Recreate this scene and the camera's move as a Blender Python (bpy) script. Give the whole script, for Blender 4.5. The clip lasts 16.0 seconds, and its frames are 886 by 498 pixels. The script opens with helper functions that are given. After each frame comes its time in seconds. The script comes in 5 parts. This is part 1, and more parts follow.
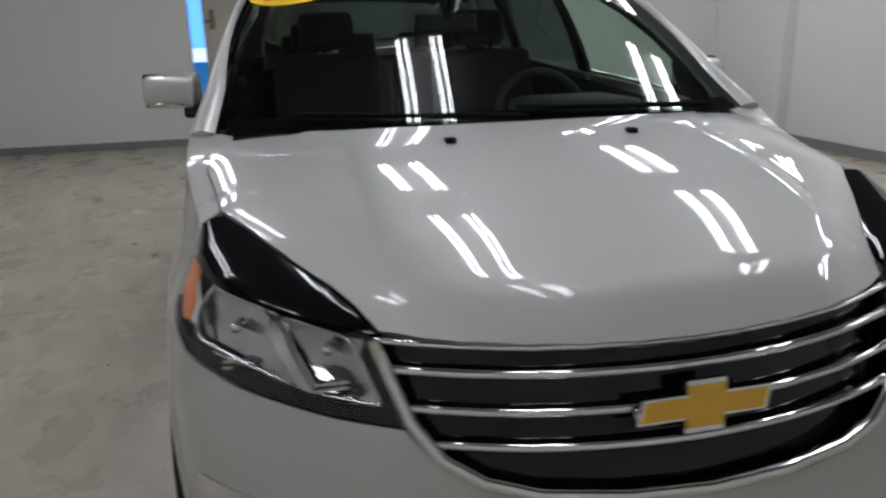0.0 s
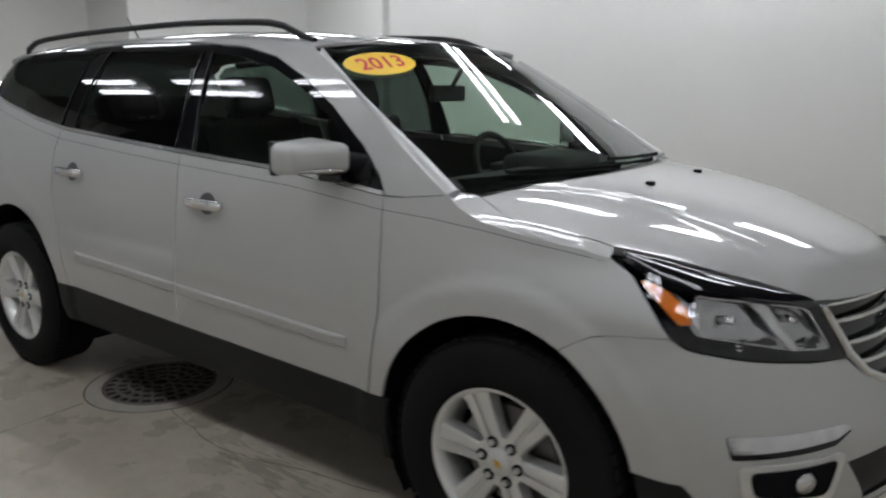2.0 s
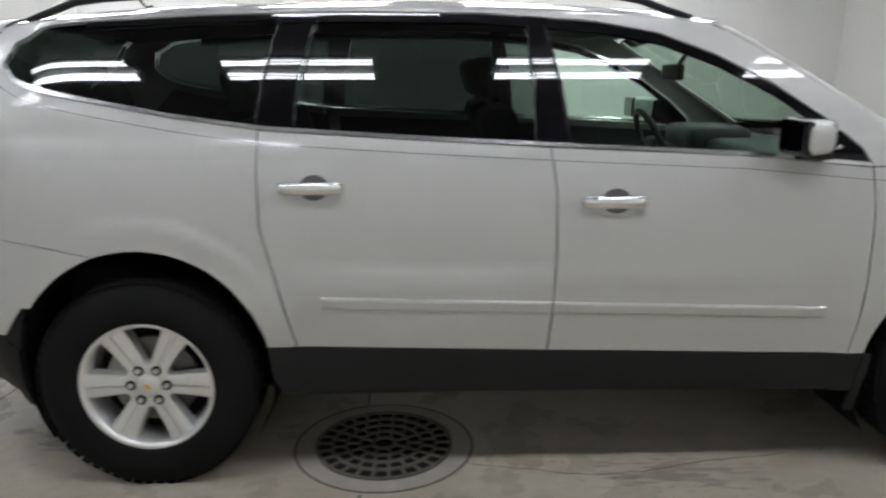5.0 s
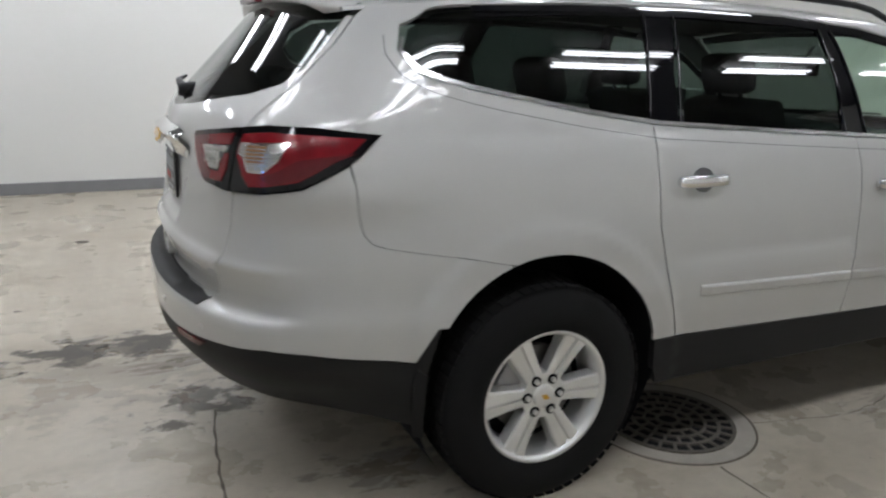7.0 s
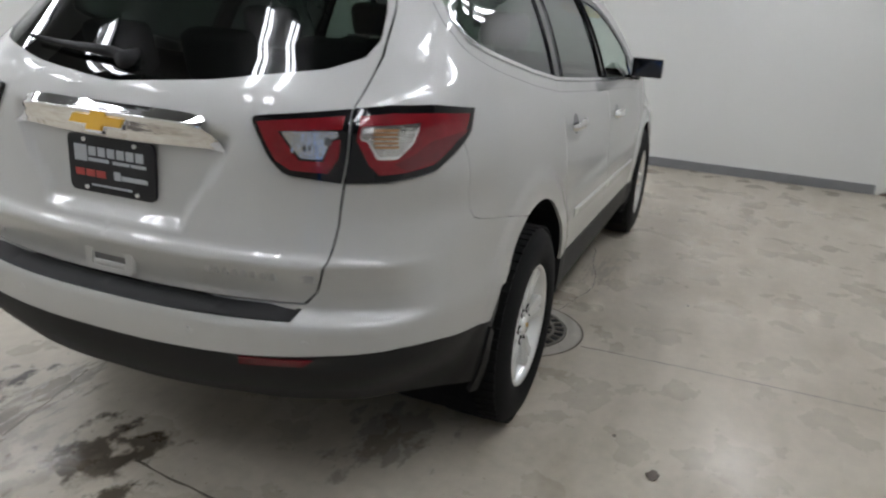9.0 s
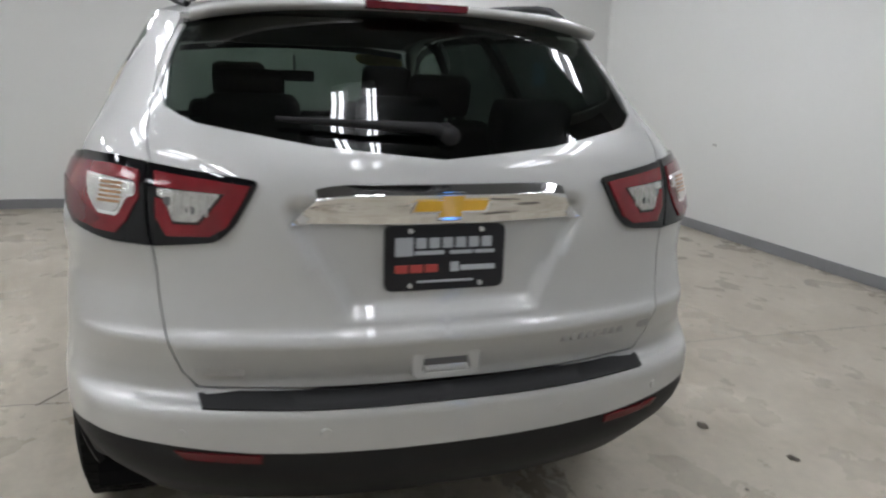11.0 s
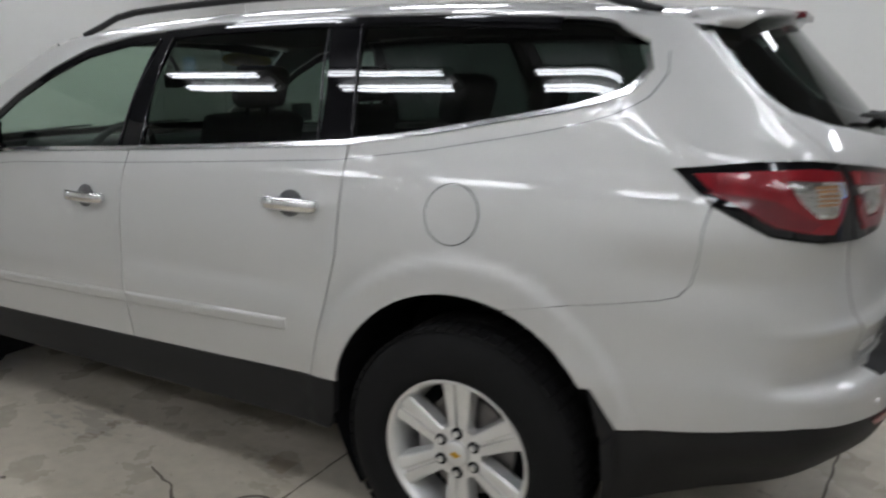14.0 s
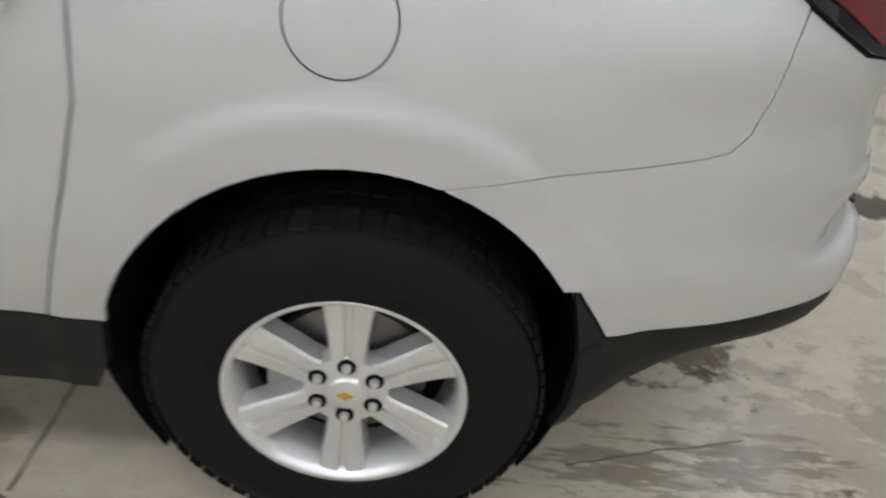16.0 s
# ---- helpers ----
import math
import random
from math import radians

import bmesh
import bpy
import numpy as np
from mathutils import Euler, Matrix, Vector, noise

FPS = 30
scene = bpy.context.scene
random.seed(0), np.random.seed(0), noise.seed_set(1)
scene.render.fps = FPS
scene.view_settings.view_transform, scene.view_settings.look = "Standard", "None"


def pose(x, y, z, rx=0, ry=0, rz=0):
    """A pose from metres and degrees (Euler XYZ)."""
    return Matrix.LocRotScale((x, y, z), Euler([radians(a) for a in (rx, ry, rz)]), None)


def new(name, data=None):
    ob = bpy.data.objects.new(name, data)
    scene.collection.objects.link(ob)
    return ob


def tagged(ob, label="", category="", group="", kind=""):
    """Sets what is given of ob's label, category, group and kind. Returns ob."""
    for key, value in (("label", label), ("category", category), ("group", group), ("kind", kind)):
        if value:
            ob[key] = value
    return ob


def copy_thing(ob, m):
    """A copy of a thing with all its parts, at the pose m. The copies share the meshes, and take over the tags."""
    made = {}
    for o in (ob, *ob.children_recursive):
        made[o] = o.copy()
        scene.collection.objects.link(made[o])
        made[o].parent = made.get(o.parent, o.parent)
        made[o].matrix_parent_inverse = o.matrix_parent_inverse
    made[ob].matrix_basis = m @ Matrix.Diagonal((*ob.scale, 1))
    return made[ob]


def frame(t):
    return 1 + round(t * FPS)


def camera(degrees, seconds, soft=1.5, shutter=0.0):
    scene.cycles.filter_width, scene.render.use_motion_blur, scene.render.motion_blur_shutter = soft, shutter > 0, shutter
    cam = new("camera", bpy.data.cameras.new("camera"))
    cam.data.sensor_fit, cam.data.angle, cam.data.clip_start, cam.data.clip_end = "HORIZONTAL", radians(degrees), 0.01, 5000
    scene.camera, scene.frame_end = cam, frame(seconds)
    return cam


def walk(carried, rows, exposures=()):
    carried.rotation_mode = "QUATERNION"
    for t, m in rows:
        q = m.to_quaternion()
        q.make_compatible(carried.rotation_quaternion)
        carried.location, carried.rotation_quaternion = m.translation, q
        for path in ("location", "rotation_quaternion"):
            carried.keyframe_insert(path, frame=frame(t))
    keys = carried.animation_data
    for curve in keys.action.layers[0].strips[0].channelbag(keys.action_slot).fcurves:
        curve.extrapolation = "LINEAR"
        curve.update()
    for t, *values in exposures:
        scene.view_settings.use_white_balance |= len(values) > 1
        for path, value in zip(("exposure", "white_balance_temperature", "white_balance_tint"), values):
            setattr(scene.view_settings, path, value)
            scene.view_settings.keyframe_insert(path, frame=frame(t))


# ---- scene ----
cam = camera(62.00, 16.0, soft=2.2, shutter=0.6)
WALK = [
    (0, 3.467, -0.698, 1.445, 73.34, 1.28, 76.48),
    (0.5, 3.331, -1.209, 1.468, 74.34, 0.67, 66.00),
    (1, 3.090, -1.777, 1.458, 75.71, -0.02, 53.50),
    (1.5, 2.919, -2.262, 1.471, 77.04, -0.32, 44.89),
    (2, 2.578, -2.693, 1.486, 77.72, -0.38, 36.45),
    (2.5, 2.125, -3.086, 1.454, 79.19, -0.18, 27.77),
    (3, 1.700, -3.318, 1.453, 79.13, 0.13, 22.14),
    (3.2, 1.479, -3.385, 1.449, 79.08, 0.51, 18.91),
    (5.3, -0.919, -3.422, 1.496, 75.68, 0.12, -5.35),
    (5.5, -1.200, -3.378, 1.503, 75.38, 0.11, -8.18),
    (6, -1.732, -3.239, 1.480, 75.90, -0.60, -12.10),
    (6.5, -2.330, -3.050, 1.492, 75.40, -1.40, -17.90),
    (7, -2.815, -2.865, 1.500, 75.05, -1.60, -25.00),
    (7.5, -3.350, -2.635, 1.521, 74.65, -2.62, -35.63),
    (8, -3.643, -2.231, 1.507, 73.80, -4.10, -48.08),
    (8.2, -3.774, -2.118, 1.535, 73.23, -4.23, -53.09),
    (10.3, -4.290, -0.250, 1.512, 75.05, -2.55, -91.00),
    (10.5, -4.322, 0.001, 1.484, 76.26, -2.48, -96.37),
    (11, -4.235, 0.543, 1.483, 76.90, -1.76, -107.43),
    (11.5, -4.029, 0.971, 1.506, 75.94, -0.85, -115.76),
    (12, -3.835, 1.378, 1.539, 75.38, 0.43, -122.42),
    (12.5, -3.628, 1.803, 1.524, 76.43, 0.38, -129.31),
    (13, -3.247, 2.216, 1.512, 77.44, 0.20, -137.81),
    (13.5, -2.894, 2.536, 1.545, 76.80, 0.11, -144.99),
    (14, -2.481, 2.709, 1.491, 76.67, 0.28, -150.08),
    (14.5, -1.993, 2.778, 1.440, 73.89, 0.82, -157.20),
    (15, -1.687, 2.652, 1.404, 71.36, 0.23, -168.31),
    (15.5, -1.607, 2.367, 1.389, 67.10, -1.02, -176.84),
    (16, -1.605, 2.002, 1.432, 56.54, -5.91, -179.41),
]
walk(cam, [(t, pose(x, y, z, rx, ry, rz)) for t, x, y, z, rx, ry, rz in WALK],
     [(0, -0.74), (0.5, -0.95), (1.0, -0.92), (1.5, -0.72), (2.0, -0.60), (3.0, -0.36), (5.5, 0.02), (6.5, -0.02), (7.5, -0.12), (10.5, -0.08), (11.5, -0.20), (12.5, -0.38), (13.8, -0.38), (14.6, -0.41), (15.2, -0.23), (16.0, 0.04)])

# ---- light ----
world = bpy.data.worlds.new("world")
scene.world = world
world.use_nodes = True
world.node_tree.nodes["Background"].inputs[0].default_value = (0.5, 0.6, 0.8, 1)
world.node_tree.nodes["Background"].inputs[1].default_value = 0.15
TUBE_POWER = 27.5
scene.view_settings.exposure = 0.0

# ---- materials ----


def material(name, color, rough=0.5, metal=0.0, coat=0.0, alpha=None, emit=None, power=0.0, noise_amount=0.0, noise_scale=8.0,
             spec=0.5, bump=0.0, bump_scale=200.0, transmission=0.0, ior=1.45, coat_rough=0.03, fine=0.0, fine_scale=120.0):
    m = bpy.data.materials.new(name)
    m.use_nodes = True
    nt = m.node_tree
    b = nt.nodes["Principled BSDF"]
    b.inputs["Base Color"].default_value = (*color, 1)
    b.inputs["Roughness"].default_value = rough
    b.inputs["Metallic"].default_value = metal
    b.inputs["Specular IOR Level"].default_value = spec
    b.inputs["Coat Weight"].default_value = coat
    b.inputs["Coat Roughness"].default_value = coat_rough
    b.inputs["Transmission Weight"].default_value = transmission
    b.inputs["IOR"].default_value = ior
    if emit:
        b.inputs["Emission Color"].default_value = (*emit, 1)
        b.inputs["Emission Strength"].default_value = power
    if noise_amount or fine:
        tc = nt.nodes.new("ShaderNodeTexCoord")
        n = nt.nodes.new("ShaderNodeTexNoise")
        n.inputs["Scale"].default_value = noise_scale
        n.inputs["Detail"].default_value = 6
        nt.links.new(tc.outputs["Object"], n.inputs["Vector"])
        n2 = nt.nodes.new("ShaderNodeTexNoise")
        n2.inputs["Scale"].default_value = fine_scale
        n2.inputs["Detail"].default_value = 3
        nt.links.new(tc.outputs["Object"], n2.inputs["Vector"])
        a1 = nt.nodes.new("ShaderNodeMath")
        a1.operation = "MULTIPLY_ADD"
        a1.inputs[1].default_value = noise_amount * 2
        a1.inputs[2].default_value = 1 - noise_amount - fine
        nt.links.new(n.outputs["Fac"], a1.inputs[0])
        a2 = nt.nodes.new("ShaderNodeMath")
        a2.operation = "MULTIPLY_ADD"
        a2.inputs[1].default_value = fine * 2
        nt.links.new(n2.outputs["Fac"], a2.inputs[0])
        nt.links.new(a1.outputs[0], a2.inputs[2])
        mx = nt.nodes.new("ShaderNodeVectorMath")
        mx.operation = "SCALE"
        mx.inputs[0].default_value = color
        nt.links.new(a2.outputs[0], mx.inputs["Scale"])
        nt.links.new(mx.outputs[0], b.inputs["Base Color"])
    if bump:
        tc = nt.nodes.new("ShaderNodeTexCoord")
        n = nt.nodes.new("ShaderNodeTexNoise")
        n.inputs["Scale"].default_value = bump_scale
        n.inputs["Detail"].default_value = 4
        nt.links.new(tc.outputs["Object"], n.inputs["Vector"])
        bp = nt.nodes.new("ShaderNodeBump")
        bp.inputs["Strength"].default_value = bump
        bp.inputs["Distance"].default_value = 0.002
        nt.links.new(n.outputs["Fac"], bp.inputs["Height"])
        nt.links.new(bp.outputs[0], b.inputs["Normal"])
    return m


def glass_material(name, tint, rough=0.0, gloss=0.065):
    """Thin sheet glass: a tinted see-through layer under a Fresnel gloss."""
    m = bpy.data.materials.new(name)
    m.use_nodes = True
    nt = m.node_tree
    nt.nodes.clear()
    out = nt.nodes.new("ShaderNodeOutputMaterial")
    tr = nt.nodes.new("ShaderNodeBsdfTransparent")
    tr.inputs[0].default_value = (*tint, 1)
    gl = nt.nodes.new("ShaderNodeBsdfGlossy")
    gl.inputs["Roughness"].default_value = rough
    lw = nt.nodes.new("ShaderNodeLayerWeight")
    lw.inputs[0].default_value = 0.5
    pw = nt.nodes.new("ShaderNodeMath")
    pw.operation = "POWER"
    pw.inputs[1].default_value = 5.0
    nt.links.new(lw.outputs["Facing"], pw.inputs[0])
    fr = nt.nodes.new("ShaderNodeMath")
    fr.operation = "MULTIPLY_ADD"
    fr.inputs[1].default_value, fr.inputs[2].default_value = 0.94, gloss
    nt.links.new(pw.outputs[0], fr.inputs[0])
    mix = nt.nodes.new("ShaderNodeMixShader")
    nt.links.new(fr.outputs[0], mix.inputs[0])
    nt.links.new(tr.outputs[0], mix.inputs[1])
    nt.links.new(gl.outputs[0], mix.inputs[2])
    nt.links.new(mix.outputs[0], out.inputs[0])
    return m


PAINT = material("silver_paint", (0.495, 0.495, 0.478), 0.55, 0.45, 1.0, fine=0.07, fine_scale=900.0, noise_amount=0.02, noise_scale=1.5)
BRIGHT_TRIM = material("bright_trim", (0.86, 0.86, 0.86), 0.20, 1.0)
BLACK_TRIM = material("black_grained_plastic", (0.011, 0.011, 0.0115), 0.55, spec=0.3, bump=0.25, bump_scale=500.0, noise_amount=0.15, noise_scale=3.0)
GLOSS_BLACK = material("gloss_black", (0.004, 0.004, 0.005), 0.02, 0.0, 0.0)
DARK = material("dark_inner", (0.006, 0.006, 0.007), 0.85, spec=0.1)
RUBBER = material("tyre_rubber", (0.007, 0.007, 0.007), 0.8, spec=0.2, bump=0.3, bump_scale=300.0, noise_amount=0.25, noise_scale=6.0)
CHROME = material("chrome", (0.80, 0.80, 0.80), 0.06, 1.0)
ALLOY = material("alloy", (0.72, 0.72, 0.705), 0.33, 0.7, 0.6, noise_amount=0.04, noise_scale=20.0)
ALLOY_DARK = material("alloy_groove", (0.36, 0.36, 0.36), 0.4, 0.8)
STEEL = material("brake_steel", (0.20, 0.19, 0.18), 0.5, 0.8, noise_amount=0.2, noise_scale=30.0)
GOLD = material("gold_badge", (0.70, 0.40, 0.04), 0.35, 0.45, 0.6, noise_amount=0.08, noise_scale=60.0)
RED_LENS = material("red_lens", (0.17, 0.006, 0.011), 0.2, 0.1, 0.6, noise_amount=0.45, noise_scale=22.0, bump=0.2, bump_scale=70.0, spec=0.3)
DEEP_RED = material("dark_red_lens", (0.10, 0.006, 0.010), 0.25, 0.0, 0.3, noise_amount=0.3, noise_scale=30.0)
CLEAR_LENS = material("clear_reflector", (0.52, 0.51, 0.49), 0.14, 0.95, 1.0, bump=1.0, bump_scale=75.0, noise_amount=0.5, noise_scale=40.0)
AMBER = material("amber_lens", (0.80, 0.19, 0.01), 0.15, 0.0, 1.0, bump=0.3, bump_scale=80.0)
# grey for painted recess and crease shade, and for dark bulbs
SHADE_BULB_GREY = material("shade_bulb_grey", (0.085, 0.085, 0.087), 0.3, 0.2, 0.8, noise_amount=0.1)
DARK_MIRROR = material("mirror_glass", (0.05, 0.05, 0.055), 0.04, 1.0)
LAMP_GREY = material("lamp_grey", (0.42, 0.42, 0.425), 0.3, 0.9, 0.6, noise_amount=0.35, noise_scale=18.0)
AMBER_DULL = material("amber_bulb", (0.26, 0.13, 0.05), 0.3, 0.0, 0.5)
LAMP_BOWL = material("lamp_bowl", (0.50, 0.50, 0.51), 0.10, 1.0, 0.0, noise_amount=0.25, noise_scale=30.0, bump=0.35, bump_scale=40.0)
LAMP_CHROME = material("lamp_reflector", (0.74, 0.74, 0.75), 0.12, 1.0, 0.3, noise_amount=0.3, noise_scale=24.0, bump=0.6, bump_scale=32.0)
CLEAR_GLASS = glass_material("clear_glass", (0.74, 0.87, 0.79))
WIND_GLASS = glass_material("windscreen_glass", (0.64, 0.74, 0.67))
DARK_GLASS = glass_material("privacy_glass", (0.13, 0.165, 0.15))
LENS_GLASS = glass_material("lamp_cover", (0.93, 0.93, 0.93), 0.0, 0.03)
CABIN = material("cabin_plastic", (0.018, 0.018, 0.019), 0.6, bump=0.2, bump_scale=300.0, noise_amount=0.1)
CLOTH = material("seat_cloth", (0.012, 0.012, 0.012), 0.9, bump=0.4, bump_scale=400.0, noise_amount=0.2, noise_scale=10.0)
HEADLINER = material("headliner", (0.14, 0.14, 0.135), 0.9, noise_amount=0.06)
YELLOW = material("yellow_sticker", (0.90, 0.58, 0.02), 0.45, noise_amount=0.04)
RED_INK = material("red_ink", (0.62, 0.03, 0.02), 0.5)
PLATE_BLACK = material("plate_black", (0.010, 0.010, 0.012), 0.3, noise_amount=0.1)
INK_WHITE = material("plate_ink", (0.42, 0.44, 0.46), 0.45, noise_amount=0.1)
INK_RED = material("plate_red_ink", (0.40, 0.06, 0.05), 0.45)
TUBE = material("lit_tube", (0.9, 0.9, 0.9), 0.5, emit=(0.943, 0.97, 1.04), power=TUBE_POWER)
WHITE_METAL = material("grey_enamel", (0.22, 0.22, 0.22), 0.5, noise_amount=0.05)
DAYLIGHT = material("daylight_outside", (0.2, 0.3, 0.5), 0.9, emit=(0.10, 0.36, 0.95), power=3.0)


def wall_material(name, color):
    """Painted block wall with scuffs and faint vertical streaks."""
    m = material(name, color, 0.55, noise_amount=0.035, noise_scale=0.8, fine=0.015, fine_scale=25.0, bump=0.15, bump_scale=60.0)
    return m


WALL = wall_material("painted_wall", (0.66, 0.66, 0.635))
CEILING = material("ceiling_paint", (0.11, 0.11, 0.11), 0.8, noise_amount=0.04, noise_scale=2.0)
BASE = material("base_grey", (0.20, 0.20, 0.205), 0.6, noise_amount=0.15, noise_scale=5.0)
DOOR_PAINT = material("door_paint", (0.66, 0.655, 0.62), 0.45, noise_amount=0.08, noise_scale=4.0)
DOOR_TAN = material("tan_door_paint", (0.42, 0.39, 0.33), 0.5, noise_amount=0.08, noise_scale=3.0)
IRON = material("cast_iron", (0.15, 0.135, 0.115), 0.6, 0.3, bump=0.5, bump_scale=120.0, noise_amount=0.35, noise_scale=18.0)
PIT_SHADE = material("pit_shade", (0.006, 0.006, 0.006), 0.95)


def floor_material():
    """Sealed concrete: pale beige grey, mottled, with oil and tyre stains of their own shape."""
    m = bpy.data.materials.new("sealed_concrete")
    m.use_nodes = True
    nt = m.node_tree
    b = nt.nodes["Principled BSDF"]
    geo = nt.nodes.new("ShaderNodeNewGeometry")

    def noise_node(scale, detail=6, stretch=(1, 1, 1), move=(0, 0, 0), rough=0.55):
        mp = nt.nodes.new("ShaderNodeMapping")
        mp.inputs["Scale"].default_value = stretch
        mp.inputs["Location"].default_value = move
        nt.links.new(geo.outputs["Position"], mp.inputs[0])
        n = nt.nodes.new("ShaderNodeTexNoise")
        n.inputs["Scale"].default_value = scale
        n.inputs["Detail"].default_value = detail
        n.inputs["Roughness"].default_value = rough
        nt.links.new(mp.outputs[0], n.inputs["Vector"])
        return n.outputs["Fac"]

    def ramp(src, stops):
        r = nt.nodes.new("ShaderNodeValToRGB")
        while len(r.color_ramp.elements) < len(stops):
            r.color_ramp.elements.new(0.5)
        for e, (p, c) in zip(r.color_ramp.elements, stops):
            e.position, e.color = p, (*c, 1)
        nt.links.new(src, r.inputs[0])
        return r.outputs[0]

    def math_node(op, a, c, clamp=False):
        x = nt.nodes.new("ShaderNodeMath")
        x.operation, x.use_clamp = op, clamp
        for k, v in enumerate((a, c)):
            if isinstance(v, (int, float)):
                x.inputs[k].default_value = v
            else:
                nt.links.new(v, x.inputs[k])
        return x.outputs[0]

    def mul(a, c):
        x = nt.nodes.new("ShaderNodeMix")
        x.data_type, x.blend_type = "RGBA", "MULTIPLY"
        x.inputs[0].default_value = 1
        nt.links.new(a, x.inputs[6])
        nt.links.new(c, x.inputs[7])
        return x.outputs[2]

    base = ramp(noise_node(0.9), [(0.3, (0.45, 0.405, 0.325)), (0.7, (0.54, 0.492, 0.405))])
    fine = ramp(noise_node(16, 8), [(0.3, (0.88, 0.88, 0.88)), (0.65, (1, 1, 1))])
    cloud = ramp(noise_node(3.2, 5, (0.6, 1.5, 1), (3, 1, 0)), [(0.30, (0.84, 0.82, 0.79)), (0.50, (1, 1, 1))])
    specks = ramp(noise_node(42, 2, (1, 1, 1), (7, 2, 0)), [(0.24, (0.66, 0.62, 0.56)), (0.30, (1, 1, 1))])
    col = mul(mul(mul(base, fine), cloud), specks)
    rough = noise_node(3)
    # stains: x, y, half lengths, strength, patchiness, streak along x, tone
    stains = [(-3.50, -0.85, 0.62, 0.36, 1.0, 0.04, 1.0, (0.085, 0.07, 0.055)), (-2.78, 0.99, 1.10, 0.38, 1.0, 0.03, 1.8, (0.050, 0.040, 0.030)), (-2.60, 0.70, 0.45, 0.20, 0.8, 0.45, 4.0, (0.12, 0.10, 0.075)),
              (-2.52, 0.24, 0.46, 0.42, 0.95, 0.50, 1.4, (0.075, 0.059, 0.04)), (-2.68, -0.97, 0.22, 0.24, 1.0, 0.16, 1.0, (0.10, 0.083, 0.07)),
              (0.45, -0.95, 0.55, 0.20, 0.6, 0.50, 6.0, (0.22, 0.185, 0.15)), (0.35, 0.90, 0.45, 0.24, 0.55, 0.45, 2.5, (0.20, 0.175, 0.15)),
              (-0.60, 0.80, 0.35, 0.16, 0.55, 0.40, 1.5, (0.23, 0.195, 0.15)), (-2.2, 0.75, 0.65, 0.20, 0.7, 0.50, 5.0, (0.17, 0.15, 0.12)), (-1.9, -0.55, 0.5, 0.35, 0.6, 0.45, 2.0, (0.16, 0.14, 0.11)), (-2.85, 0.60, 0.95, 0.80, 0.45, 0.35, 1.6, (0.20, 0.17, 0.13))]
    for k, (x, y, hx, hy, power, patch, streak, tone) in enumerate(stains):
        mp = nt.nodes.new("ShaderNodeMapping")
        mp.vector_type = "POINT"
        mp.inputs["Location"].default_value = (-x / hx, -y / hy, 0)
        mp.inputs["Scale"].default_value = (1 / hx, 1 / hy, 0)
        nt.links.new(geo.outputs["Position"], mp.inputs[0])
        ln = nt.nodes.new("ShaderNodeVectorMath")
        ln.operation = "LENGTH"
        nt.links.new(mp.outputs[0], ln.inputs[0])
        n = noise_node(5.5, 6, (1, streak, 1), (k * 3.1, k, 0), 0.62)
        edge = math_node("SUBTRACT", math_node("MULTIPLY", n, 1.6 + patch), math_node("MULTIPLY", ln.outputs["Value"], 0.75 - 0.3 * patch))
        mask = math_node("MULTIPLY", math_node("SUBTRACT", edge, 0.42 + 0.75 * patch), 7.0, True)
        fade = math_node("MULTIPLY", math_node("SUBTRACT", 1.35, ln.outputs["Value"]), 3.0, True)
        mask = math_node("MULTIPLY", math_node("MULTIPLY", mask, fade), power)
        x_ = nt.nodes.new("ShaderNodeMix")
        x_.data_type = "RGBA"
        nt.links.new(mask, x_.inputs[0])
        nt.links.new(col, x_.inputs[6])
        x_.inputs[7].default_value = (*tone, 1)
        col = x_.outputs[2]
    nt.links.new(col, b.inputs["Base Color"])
    rg = ramp(rough, [(0.3, (0.22, 0.22, 0.22)), (0.7, (0.38, 0.38, 0.38))])
    nt.links.new(rg, b.inputs["Roughness"])
    b.inputs["Specular IOR Level"].default_value = 0.35
    bp = nt.nodes.new("ShaderNodeBump")
    bp.inputs["Strength"].default_value = 0.03
    bp.inputs["Distance"].default_value = 0.004
    nt.links.new(noise_node(22, 8), bp.inputs["Height"])
    nt.links.new(bp.outputs[0], b.inputs["Normal"])
    return m


BRONZE = material("brown_metal", (0.17, 0.125, 0.09), 0.5, 0.3, noise_amount=0.25, noise_scale=15.0)
PANE_GLOW = material("lit_pane", (0.4, 0.5, 0.7), 0.2, emit=(0.50, 0.66, 1.0), power=0.32)
YARD_BLUE_GLOW = material("yard_blue_glow", (0.03, 0.10, 0.25), 0.6, emit=(0.03, 0.22, 0.62), power=1.0)
YARD_WHITE_GLOW = material("yard_white_glow", (0.6, 0.7, 0.8), 0.5, emit=(0.75, 0.9, 1.0), power=2.0)
FLOOR = floor_material()
COLLAR = material("collar_concrete", (0.40, 0.37, 0.32), 0.6, noise_amount=0.2, noise_scale=12.0, fine=0.06)
CRACK = material("crack_dirt", (0.13, 0.11, 0.09), 0.9, noise_amount=0.3, noise_scale=30.0)

# ---- building helpers ----


def finish(ob, mat, smooth=True):
    if mat:
        ob.data.materials.append(mat)
    if smooth:
        ob.data.shade_smooth()
    return ob


def part(name, bm, mat, parent=None, label="", smooth=False, normals=None):
    me = bpy.data.meshes.new(name)
    bm.to_mesh(me)
    bm.free()
    ob = new(name, me)
    me.materials.append(mat)
    if smooth:
        me.shade_smooth()
    ob.parent = parent
    if label:
        ob["label"] = label
    return ob


